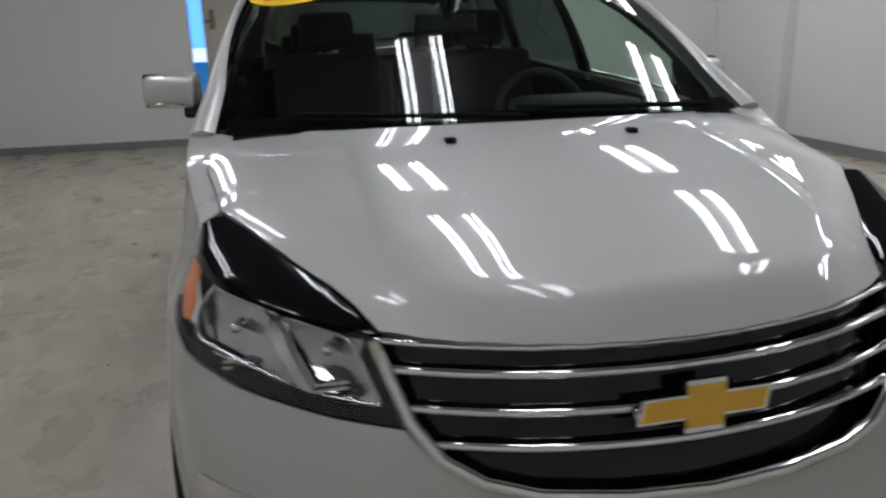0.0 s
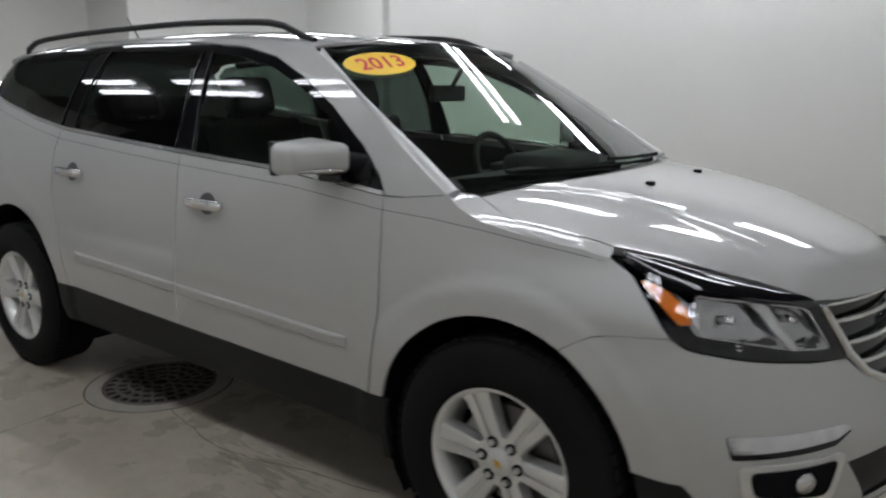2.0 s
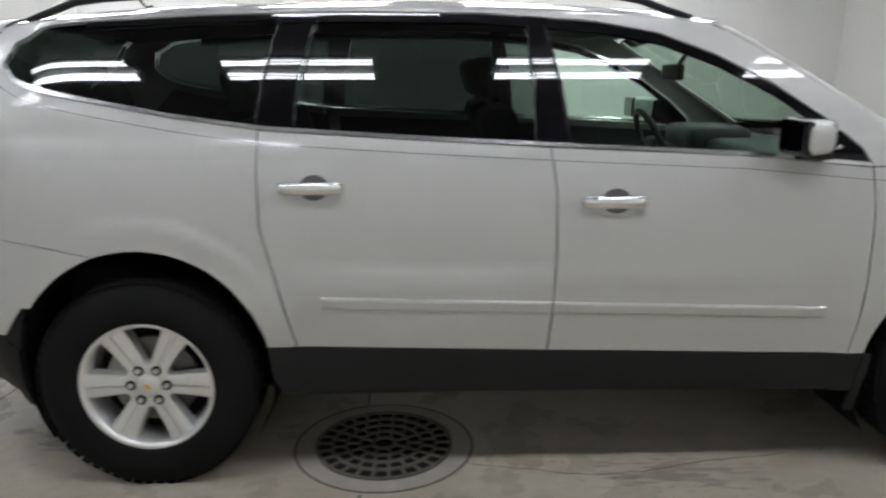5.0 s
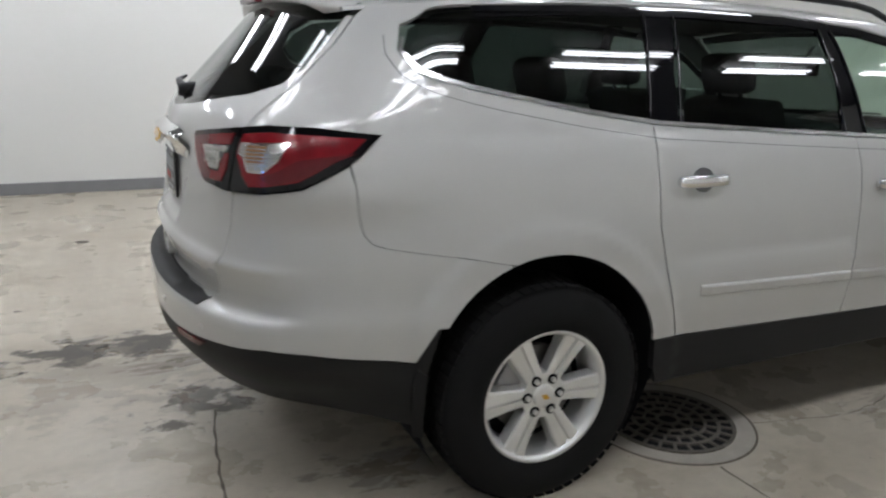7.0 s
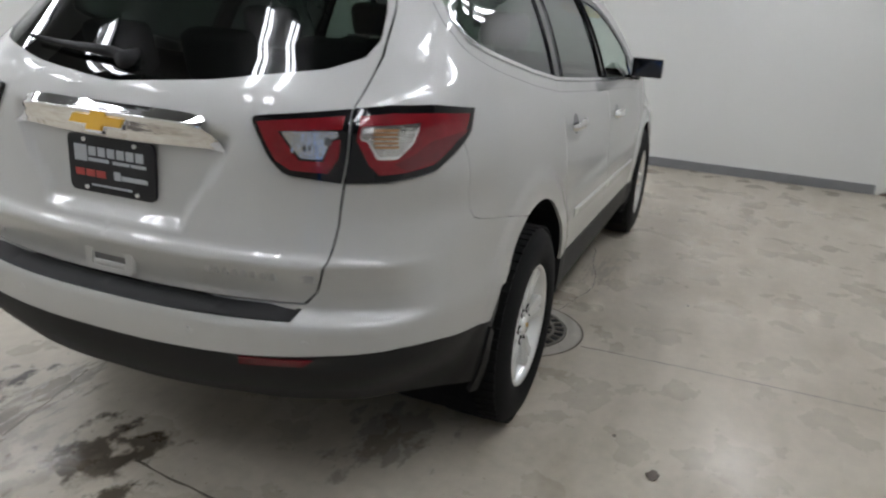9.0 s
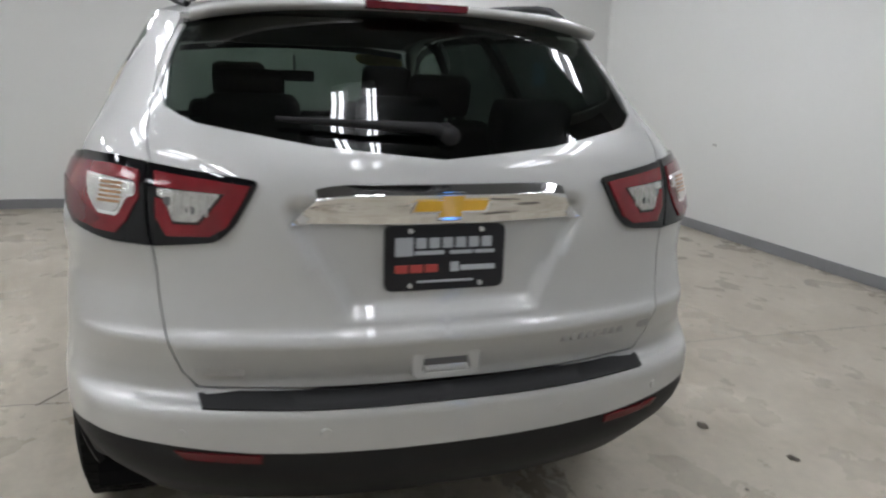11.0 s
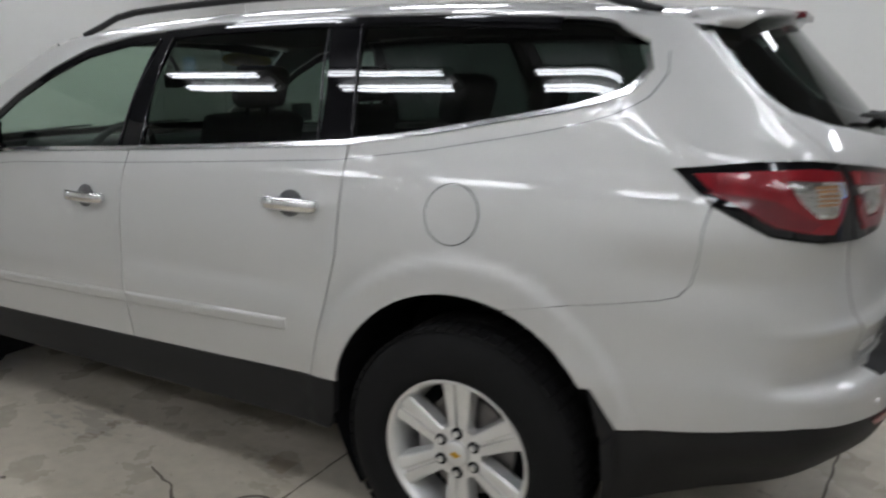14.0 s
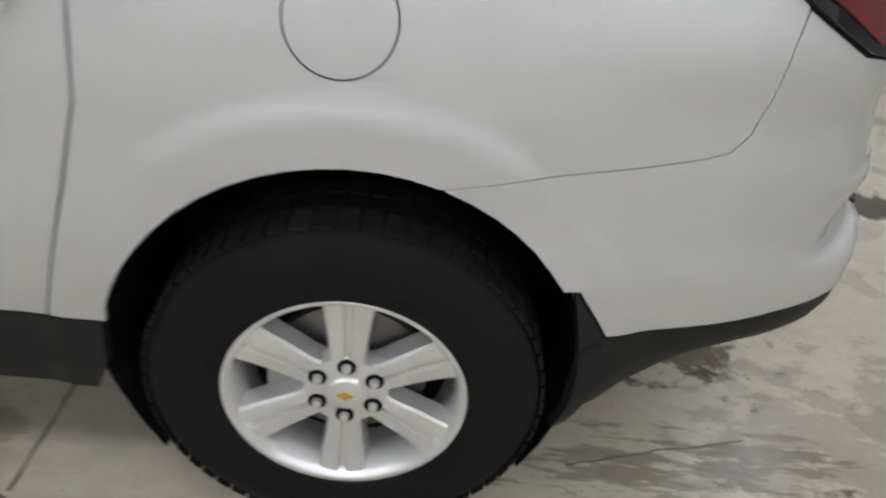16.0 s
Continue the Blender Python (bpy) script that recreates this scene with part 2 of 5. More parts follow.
def thing(name, label, category, group="", kind="", at=(0, 0, 0)):
    e = new(name)
    e.location = at
    e.empty_display_size = 0.1
    return tagged(e, label, category, group, kind)


def box(bm, lo, hi, bevel=0.0, seg=2):
    r = bmesh.ops.create_cube(bm, size=1.0)
    vs = r["verts"]
    for v in vs:
        v.co = Vector([lo[i] + (v.co[i] + 0.5) * (hi[i] - lo[i]) for i in range(3)])
    if bevel:
        es = list({e for v in vs for e in v.link_edges})
        bmesh.ops.bevel(bm, geom=es, offset=bevel, segments=seg, affect="EDGES", profile=0.6)
    return vs


def boxes(*specs):
    bm = bmesh.new()
    for lo, hi, *bv in specs:
        box(bm, lo, hi, *(bv or [0.0]))
    return bm


def cyl(bm, a, b, r1, r2=None, n=16, caps=True):
    a, b = Vector(a), Vector(b)
    d = b - a
    m = Matrix.Translation((a + b) / 2) @ d.to_track_quat("Z", "Y").to_matrix().to_4x4()
    return bmesh.ops.create_cone(bm, cap_ends=caps, segments=n, radius1=r1, radius2=r1 if r2 is None else r2, depth=d.length, matrix=m)["verts"]


def tube(bm, pts, r, n=8):
    """A round bar along points."""
    rings = []
    pts = [Vector(p) for p in pts]
    for i, p in enumerate(pts):
        t = (pts[min(i + 1, len(pts) - 1)] - pts[max(i - 1, 0)]).normalized()
        a = t.cross(Vector((0, 0, 1)))
        if a.length < 1e-3:
            a = t.cross(Vector((1, 0, 0)))
        a.normalize()
        c = t.cross(a)
        rad = r[i] if isinstance(r, (list, tuple)) else r
        rings.append([bm.verts.new(p + rad * (math.cos(k * 2 * math.pi / n) * a + math.sin(k * 2 * math.pi / n) * c)) for k in range(n)])
    for u, v in zip(rings, rings[1:]):
        for k in range(n):
            bm.faces.new((u[k], u[(k + 1) % n], v[(k + 1) % n], v[k]))
    bm.faces.new(rings[0])
    bm.faces.new(rings[-1][::-1])


def lathe(bm, profile, n=64, a0=0.0, axis_y=True):
    """Turn (radius, y) pairs about the y axis."""
    rings = []
    for r, y in profile:
        rings.append([bm.verts.new((r * math.cos(2 * math.pi * k / n + a0), y, r * math.sin(2 * math.pi * k / n + a0))) for k in range(n)])
    for u, v in zip(rings, rings[1:]):
        for k in range(n):
            bm.faces.new((u[k], u[(k + 1) % n], v[(k + 1) % n], v[k]))
    return rings


def table(pts):
    """Smooth monotone interpolation through (v, w) pairs."""
    xs, ys = [p[0] for p in pts], [p[1] for p in pts]
    d = [(ys[i + 1] - ys[i]) / (xs[i + 1] - xs[i]) for i in range(len(xs) - 1)]
    m = [d[0]] + [0 if d[i - 1] * d[i] <= 0 else 2 * d[i - 1] * d[i] / (d[i - 1] + d[i]) for i in range(1, len(d))] + [d[-1]]

    def f(v):
        if v <= xs[0]:
            return ys[0] + m[0] * (v - xs[0])
        if v >= xs[-1]:
            return ys[-1] + m[-1] * (v - xs[-1])
        i = 0
        while xs[i + 1] <= v:
            i += 1
        h = xs[i + 1] - xs[i]
        t = (v - xs[i]) / h
        return ((2 * t ** 3 - 3 * t * t + 1) * ys[i] + (t ** 3 - 2 * t * t + t) * h * m[i] + (3 * t * t - 2 * t ** 3) * ys[i + 1] + (t ** 3 - t * t) * h * m[i + 1])
    return f


def step(a, b, v):
    t = min(1, max(0, (v - a) / (b - a)))
    return t * t * (3 - 2 * t)


# ---- room ----
X0, X1, Y0, Y1, HIGH = -7.0, 4.4, -4.35, 5.5, 3.3
bm = boxes(((X0 - 0.3, Y0 - 0.3, -0.2), (X1 + 0.3, Y1 + 0.3, 0)))
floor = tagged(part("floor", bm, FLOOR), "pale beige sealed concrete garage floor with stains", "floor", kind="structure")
bm = boxes(((X0 - 0.2, Y0 - 0.2, HIGH), (X1 + 0.2, Y1 + 0.2, HIGH + 0.15)))
tagged(part("ceiling", bm, CEILING), "plain dark grey ceiling above the strip lights", "ceiling", kind="structure")


def wall(name, lo, hi, label):
    return tagged(part(name, boxes((lo, hi)), WALL), label, "wall", kind="structure")


wall("wall_south", (X0 - 0.2, Y0 - 0.2, 0), (X1 + 0.2, Y0, HIGH), "off-white painted wall with faint scuffs")
wall("wall_north", (X0 - 0.2, Y1, 0), (X1 + 0.2, Y1 + 0.2, HIGH), "off-white painted wall with faint scuffs")
# end wall with the service door's opening
DY0, DY1, DZ = -3.97, -3.04, 2.06
bm = boxes(((X1, Y0, 0), (X1 + 0.2, DY0, HIGH)), ((X1, DY1, 0), (X1 + 0.2, Y1, HIGH)), ((X1, DY0, DZ), (X1 + 0.2, DY1, HIGH)))
tagged(part("wall_east", bm, WALL), "off-white painted end wall with a service door", "wall", kind="structure")
# far end wall with the tall gap of a sliding door
GY0, GY1, GZ = -1.57, -0.2, 2.75
bm = boxes(((X0 - 0.2, Y0, 0), (X0, GY0, HIGH)), ((X0 - 0.2, GY1, 0), (X0, Y1, HIGH)), ((X0 - 0.2, GY0, GZ), (X0, GY1, HIGH)))
tagged(part("wall_west", bm, WALL), "off-white painted end wall with a sliding door", "wall", kind="structure")
tagged(part("partition", boxes(((X0, 2.55, 0), (-6.05, Y1, HIGH))), WALL), "off-white boxed-in corner of the room", "wall", kind="structure")
tagged(part("pilaster", boxes(((-4.75, Y1 - 0.14, 0), (-4.42, Y1, HIGH), 0.008)), WALL), "off-white pilaster on the wall", "wall", kind="structure")
for name, lo, hi in (("baseboard_south", (X0, Y0, 0), (X1, Y0 + 0.02, 0.10)), ("baseboard_north", (-4.42, Y1 - 0.02, 0), (X1, Y1, 0.12)),
                     ("baseboard_east", (X1 - 0.02, DY1 + 0.05, 0), (X1, Y1 - 0.02, 0.10)), ("baseboard_west", (X0, Y0 + 0.02, 0), (X0 + 0.02, GY0 - 0.01, 0.10)),
                     ("baseboard_partition", (-6.05, 2.55, 0), (-6.03, Y1, 0.10))):
    tagged(part(name, boxes((lo, hi, 0.006)), BASE), "dark grey base strip along the wall", "baseboard", kind="structure")

# service door in the end wall
sd = tagged(part("door_1", boxes(((X1 + 0.03, DY0 + 0.035, 0.025), (X1 + 0.07, DY1 - 0.035, DZ - 0.035), 0.003)), DOOR_PAINT), "scuffed off-white steel door with a small window", "door", kind="structure")
part("door_frame", boxes(((X1 - 0.012, DY0 - 0.045, 0), (X1 + 0.10, DY0 + 0.03, DZ + 0.045), 0.004), ((X1 - 0.012, DY1 - 0.03, 0), (X1 + 0.10, DY1 + 0.045, DZ + 0.045), 0.004), ((X1 - 0.012, DY0, DZ - 0.03), (X1 + 0.10, DY1, DZ + 0.045), 0.004)), DOOR_PAINT, sd)
part("threshold", boxes(((X1 - 0.02, DY0, 0), (X1 + 0.09, DY1, 0.022), 0.003)), BRONZE, sd, "brown metal threshold")
part("door_window", boxes(((X1 + 0.022, -3.52, 1.42), (X1 + 0.032, -3.33, 1.70), 0.002)), PANE_GLOW, sd, "small pane with daylight behind it")
part("window_bead", boxes(((X1 + 0.020, -3.54, 1.40), (X1 + 0.034, -3.52, 1.72), 0.002), ((X1 + 0.020, -3.33, 1.40), (X1 + 0.034, -3.31, 1.72), 0.002), ((X1 + 0.020, -3.52, 1.40), (X1 + 0.034, -3.33, 1.42), 0.002), ((X1 + 0.020, -3.52, 1.70), (X1 + 0.034, -3.33, 1.72), 0.002)), DOOR_PAINT, sd)
part("hinge", boxes(((X1 - 0.016, DY1 - 0.045, 1.70), (X1 - 0.006, DY1 - 0.015, 1.80), 0.002), ((X1 - 0.016, DY1 - 0.045, 0.25), (X1 - 0.006, DY1 - 0.015, 0.35), 0.002)), BASE, sd)
bm = bmesh.new()
cyl(bm, (X1 + 0.03, DY0 + 0.09, 1.0), (X1 - 0.03, DY0 + 0.09, 1.0), 0.012, n=12)
box(bm, (X1 - 0.045, DY0 + 0.08, 0.985), (X1 - 0.03, DY0 + 0.20, 1.012), 0.004)
part("door_handle", bm, BASE, sd, "dark lever handle")
# torn corner of the base strip beside the door
tagged(part("trim", boxes(((X1 - 0.10, Y0 + 0.02, 0.10), (X1 - 0.02, Y0 + 0.035, 0.32), 0.01)), BRONZE), "brown patch of bare wall by the door", "trim", kind="structure")

# sliding door, ajar
td = tagged(part("door_2", boxes(((X0 + 0.005, -1.385, 0.01), (X0 + 0.055, 0.1, GZ + 0.05), 0.004)), DOOR_TAN), "tan sliding door standing slightly open", "door", kind="structure")
part("door_handle", boxes(((X0 + 0.055, -1.30, 1.50), (X0 + 0.095, -1.235, 1.74), 0.01), ((X0 + 0.055, -1.38, 1.58), (X0 + 0.075, -1.26, 1.62), 0.004)), BRONZE, td, "brown door pull")
part("bottom_seal", boxes(((X0 + 0.058, -1.385, 0.0), (X0 + 0.07, 0.1, 0.06), 0.003)), BASE, td)
# bright yard outside the gap
for name, lo, hi, mat in (("backdrop", (X0 - 4.0, -4.5, -0.2), (X0 - 3.9, 2.0, 4.5), DAYLIGHT), ("ground", (X0 - 3.9, -4.5, -0.2), (X0 - 0.2, 2.0, -0.02), FLOOR)):
    tagged(part(name, boxes((lo, hi)), mat), "blue daylight and open yard outside the door", "backdrop", kind="structure")
# these two shapes emit their own colour; no daylight falls on them
tagged(part("yard_band", boxes(((X0 - 2.2, -3.0, 0.0), (X0 - 1.9, 0.5, 1.02), 0.05)), YARD_BLUE_GLOW), "low blue band outside, glowing in place of daylight", "yard")
tagged(part("parked_roof", boxes(((X0 - 2.6, -3.0, 1.02), (X0 - 2.2, 0.5, 1.22), 0.06)), YARD_WHITE_GLOW), "white shape outside, glowing in place of daylight", "yard")


# small dark scuffs on the walls
for x, y, z, w, h in ((-1.06, Y0, 0.56, 0.012, 0.030), (-1.20, Y0, 0.40, 0.018, 0.016), (-1.13, Y0, 0.72, 0.010, 0.022), (-1.66, Y1, 0.21, 0.030, 0.024), (-1.71, Y1, 0.22, 0.014, 0.012), (2.1, Y0, 0.9, 0.020, 0.012)):
    bm = bmesh.new()
    bmesh.ops.create_icosphere(bm, subdivisions=2, radius=1.0)
    for v in bm.verts:
        k = random.uniform(0.75, 1.15)
        v.co = Vector((v.co.x * w * k, v.co.y * 0.004, v.co.z * h * k))
    ob = tagged(part("wall_scuff", bm, CRACK, None, "", True), "small dark chip in the wall paint", "wall mark", "wall scuffs")
    ob.location = (x, y, z)


def strip_light(x, y):
    """A ceiling fixture with two pairs of bare tubes."""
    f = thing("strip_light", "grey fluorescent fixture with four tubes on the ceiling", "ceiling light", "ceiling strip lights", at=(x, y, HIGH))
    part("housing", boxes(((-0.51, -0.19, -0.055), (0.51, 0.19, 0.0), 0.01)), WHITE_METAL, f)
    for s in (-0.165, -0.105, 0.105, 0.165):
        bm = bmesh.new()
        cyl(bm, (-0.475, s, -0.10), (0.475, s, -0.10), 0.018, n=10)
        part("tube", bm, TUBE, f, "glowing white tube", True)
        for e in (-1, 1):
            part("socket", boxes(((e * 0.489 - 0.012, s - 0.020, -0.125), (e * 0.489 + 0.012, s + 0.020, -0.05), 0.003)), WHITE_METAL, f)
    return f


LAMP_ROWS = ((-2.15, (-4.5, -2.90, -1.32, 0.42, 2.05, 3.65)), (0.08, (-4.7, -3.08, -0.90, 0.76, 2.38)), (2.24, (-4.7, -3.10, -1.29, 0.30, 1.88)), (4.45, (-4.6, -3.0, -1.3, 0.35, 2.0)))
lamp0 = strip_light(LAMP_ROWS[0][1][0], LAMP_ROWS[0][0])
for y, xs_ in LAMP_ROWS:
    for x in xs_:
        if (x, y) != (LAMP_ROWS[0][1][0], LAMP_ROWS[0][0]):
            copy_thing(lamp0, pose(x, y, HIGH))

# ---- car body surfaces (x to the nose, y to the driver's side) ----
PLAN = [(-2.66, 0), (-2.655, 0.2), (-2.62, 0.45), (-2.555, 0.66), (-2.445, 0.82), (-2.27, 0.908), (-2.0, 0.945), (-1.5, 0.962), (-0.8, 0.968), (0, 0.968),
        (0.9, 0.968), (1.5, 0.965), (1.9, 0.952), (2.07, 0.927), (2.18, 0.873), (2.30, 0.755), (2.415, 0.55), (2.505, 0.3), (2.54, 0)]
WIDE = 0.968


def spline(ctrl, per=24):
    pts = [Vector((*p, 0)) for p in ctrl]
    a, z = pts[0].copy(), pts[-1].copy()
    pts = [Vector((pts[1].x, -pts[1].y, 0))] + pts + [Vector((pts[-2].x, -pts[-2].y, 0))]
    out = []
    for i in range(1, len(pts) - 2):
        p0, p1, p2, p3 = pts[i - 1:i + 3]
        k = [0.0]
        for u, v in ((p0, p1), (p1, p2), (p2, p3)):
            k.append(k[-1] + (v - u).length ** 0.5)
        for j in range(per):
            t = k[1] + (k[2] - k[1]) * j / per
            a1 = (k[1] - t) / (k[1] - k[0]) * p0 + (t - k[0]) / (k[1] - k[0]) * p1
            a2 = (k[2] - t) / (k[2] - k[1]) * p1 + (t - k[1]) / (k[2] - k[1]) * p2
            a3 = (k[3] - t) / (k[3] - k[2]) * p2 + (t - k[2]) / (k[3] - k[2]) * p3
            b1 = (k[2] - t) / (k[2] - k[0]) * a1 + (t - k[0]) / (k[2] - k[0]) * a2
            b2 = (k[3] - t) / (k[3] - k[1]) * a2 + (t - k[1]) / (k[3] - k[1]) * a3
            out.append((k[2] - t) / (k[2] - k[1]) * b1 + (t - k[1]) / (k[2] - k[1]) * b2)
    out.append(z)
    return np.array([(p.x, p.y) for p in out])


RIM_PATH = spline(PLAN)
ARC = np.concatenate([[0], np.cumsum(np.hypot(*np.diff(RIM_PATH, axis=0).T))])
UMAX = float(ARC[-1])
UMID = float(np.interp(0.0, RIM_PATH[:, 0], ARC))

SECTION = table([(0.0, 0.86), (0.25, 0.915), (0.32, 0.935), (0.42, 0.955), (0.52, 0.960), (0.62, 0.968), (0.70, 0.970), (0.78, 0.962), (0.90, 0.957),
                 (1.05, 0.938), (1.15, 0.918), (1.22, 0.895), (1.26, 0.877), (1.32, 0.8565), (1.385, 0.8316), (1.45, 0.803), (1.515, 0.7718), (1.58, 0.736), (1.65, 0.684), (1.69, 0.632), (1.75, 0.535)])
REAR = table([(0.0, 0.4), (0.25, 0.25), (0.36, 0.14), (0.45, 0.065), (0.54, 0.010), (0.62, 0.0), (0.69, 0.0), (0.712, 0.005), (0.726, 0.024), (0.742, 0.072), (0.76, 0.072), (0.80, 0.062),
              (0.852, 0.044), (0.866, 0.039), (0.878, 0.046), (0.895, 0.058), (0.94, 0.068), (1.0, 0.076), (1.2, 0.088), (1.28, 0.11), (1.40, 0.21), (1.55, 0.345), (1.66, 0.44), (1.75, 0.52)])
BASE_REAR = table([(0.0, 0.4), (0.25, 0.25), (0.36, 0.14), (0.45, 0.065), (0.54, 0.010), (0.62, 0.003), (0.70, 0.014), (0.80, 0.040), (0.90, 0.060), (1.0, 0.076), (1.2, 0.088),
                   (1.28, 0.11), (1.40, 0.21), (1.55, 0.345), (1.66, 0.44), (1.75, 0.52)])
NOSE = table([(0.0, -0.25), (0.20, -0.14), (0.30, -0.05), (0.42, 0.0), (0.55, -0.012), (0.65, -0.045), (0.75, -0.083), (0.85, -0.121), (0.925, -0.146), (1.0, -0.185),
              (1.08, -0.26), (1.2, -0.4), (1.8, -1.2)])
BELT_X = (-1.93, -1.65, -1.37, -1.06, -0.55, -0.08, 0.60, 1.03)
BELT_Z = (1.440, 1.372, 1.322, 1.280, 1.248, 1.222, 1.190, 1.150)
ARCHES = ((-1.51, 0.43, 0.452), (1.49, 0.40, 0.440))


def wrap(u, z):
    """The body's skin on the driver's side: u runs round it from the rear's middle to the nose's middle."""
    px, py = float(np.interp(u, ARC, RIM_PATH[:, 0])), float(np.interp(u, ARC, RIM_PATH[:, 1]))
    x = px + NOSE(z) * step(1.5, 2.35, px)
    if px < -1.6:
        base = BASE_REAR(z)
        x += base * step(-1.7, -2.45, px) + (REAR(z) - base) * step(-2.30, -2.50, px)
    y = py * SECTION(z) / WIDE
    if py > 0.85:
        for cx, cz, r in ARCHES:
            d = math.hypot(x - cx, z - cz)
            y += 0.010 * (1 - step(r + 0.070, r + 0.125, d)) * step(0.85, 0.92, py)
        y += 0.006 * step(0.72, 0.76, z) * step(0.82, 0.78, z) * step(1.1, 0.9, x) * step(-1.1, -0.9, x)
    if px < -1.9:
        y -= 0.11 * step(0.61, 0.38, z) * step(-1.95, -2.35, px) * min(1.0, y / 0.5)
    y -= 0.065 * step(0.88, 1.06, z) * step(1.25, 1.85, x) * step(0.3, 0.6, py)
    y += 0.026 * step(0.98, 1.12, z) * step(1.42, 1.28, z) * step(-1.75, -2.2, x) * step(0.5, 0.8, py)
    if px < -2.4:
        w = 0.255 + 0.125 * step(0.93, 1.17, z)
        x += 0.020 * step(w + 0.012, w - 0.030, y) * step(0.905, 0.955, z) * step(1.20, 1.17, z)
    if -2.1 < x < 1.2 and py > 0.85:
        b = float(np.interp(x, BELT_X, BELT_Z))
        y += 0.0025 * step(b - 0.030, b - 0.060, z) * step(0.9, 1.0, z) * step(-2.1, -1.95, x) * step(1.2, 1.05, x)
    return Vector((x, y, z))


def solve(f, lo, hi, goal, rising=True):
    for _ in range(40):
        mid = (lo + hi) / 2
        if (f(mid) < goal) == rising:
            lo = mid
        else:
            hi = mid
    return (lo + hi) / 2


def S(x, z):
    """The skin's parameters at length x and height z."""
    return solve(lambda u: wrap(u, z).x, 0, UMAX, x), z


def B(y, z):
    return (solve(lambda u: wrap(u, z).y, 0, UMID, y), z) if y > 0 else (0.0, z)


def N(y, z):
    return (solve(lambda u: wrap(u, z).y, UMID, UMAX, y, False), z) if y > 0 else (UMAX, z)


def side_y(x, z):
    return wrap(S(x, z)[0], z).y


A_LINE = table([(0.45, 1.665), (0.55, 1.615), (0.81, 1.460), (1.04, 1.318), (1.15, 1.249), (1.27, 1.178), (1.36, 1.122), (1.45, 1.094), (1.6, 1.070), (1.78, 1.044), (1.92, 1.015), (2.05, 0.975), (2.2, 0.925), (2.35, 0.84)])
ROOF_MID = table([(-2.45, 1.615), (-2.2, 1.668), (-1.8, 1.708), (-1.2, 1.742), (-0.5, 1.752), (0, 1.738), (0.3, 1.716), (0.55, 1.685), (0.7, 1.652)])
HOOD_MID = lambda x: 1.200 - 0.0524 * (x - 1.3) - 0.140 * (x - 1.3) ** 2
HOOD_SIDE = table([(1.60, 0.893), (1.75, 0.866), (1.805, 0.840), (1.87, 0.792), (1.94, 0.745), (2.02, 0.692), (2.11, 0.630), (2.20, 0.582), (2.40, 0.540)])


def top_edge(x):
    """Where the side ends: roof edge, windscreen pillar, then the wing's crease."""
    return min(ROOF_MID(x) - 0.055, A_LINE(x)) if x < 0.75 else A_LINE(x)


EDGE_X = np.linspace(-2.5, 2.4, 240)
EDGE_Y = np.array([side_y(x, top_edge(x)) for x in EDGE_X])


def hood_y(x):
    """The shut line between bonnet and wing."""
    return edge_y(x) - 0.050 - 0.075 * step(1.50, 1.30, x)


def edge_y(x):
    return float(np.interp(x, EDGE_X, EDGE_Y))


def roof(x, y):
    q = min(1.0, abs(y) / edge_y(x))
    return Vector((x, y, ROOF_MID(x) - 0.055 * (0.35 * q ** 2 + 0.65 * q ** 6)))


def hood(x, y):
    """The bonnet: an even bow lengthways and across, a raised middle, and a front that rolls over into the nose."""
    ye = edge_y(x) if x < 1.7 else HOOD_SIDE(x)
    q = abs(y) / ye
    mid = HOOD_MID(x) - 0.045 * q * q
    d = (x - 2.325 + 0.46 * y * y) / 0.007
    mid -= 0.62 * 0.007 * (d if d > 30 else math.log1p(math.exp(d)))
    z = A_LINE(x) + (mid - A_LINE(x)) * (1 - min(q, 1.05) ** 9)
    line = 0.50 + 0.12 * (1 - step(1.35, 1.62, x))
    z += 0.009 * (1 - step(line - 0.030, line + 0.030, abs(y))) * (1 - step(2.0, 2.32, x))
    return Vector((x, y, z))


SCREEN_X = lambda z: 1.268 - 1.637 * (z - 1.18) + 0.10 * (z - 1.18) * (1.615 - z)


def screen(q, z):
    xe = SCREEN_X(z)
    ye = edge_y(xe) - 0.022 - 0.045 * step(1.5, 1.2, z)
    k = 1 - q * q
    return Vector((xe + (0.14 - 0.04 * (z - 1.18) / 0.42) * k, q * ye, z + 0.05 * k * (z - 1.18) / 0.42 + 0.004))


def inside(p, poly):
    c, j = False, len(poly) - 1
    for i in range(len(poly)):
        if (poly[i][1] > p[1]) != (poly[j][1] > p[1]) and p[0] < (poly[j][0] - poly[i][0]) * (p[1] - poly[i][1]) / (poly[j][1] - poly[i][1]) + poly[i][0]:
            c = not c
        j = i
    return c


def rounded(poly, r, which=None, n=4):
    """Round a polygon's corners by r; which: those corners alone."""
    out = []
    m = len(poly)
    for i in range(m):
        p, a, b = (Vector(poly[k % m]) for k in (i, i - 1, i + 1))
        if which is not None and i not in which:
            out.append(tuple(p))
            continue
        da, db = a - p, b - p
        k = min(r, 0.45 * da.length, 0.45 * db.length)
        s, e = p + da.normalized() * k, p + db.normalized() * k
        for j in range(n + 1):
            t = j / n
            out.append(tuple((1 - t) ** 2 * s + 2 * t * (1 - t) * p + t * t * e))
    return out


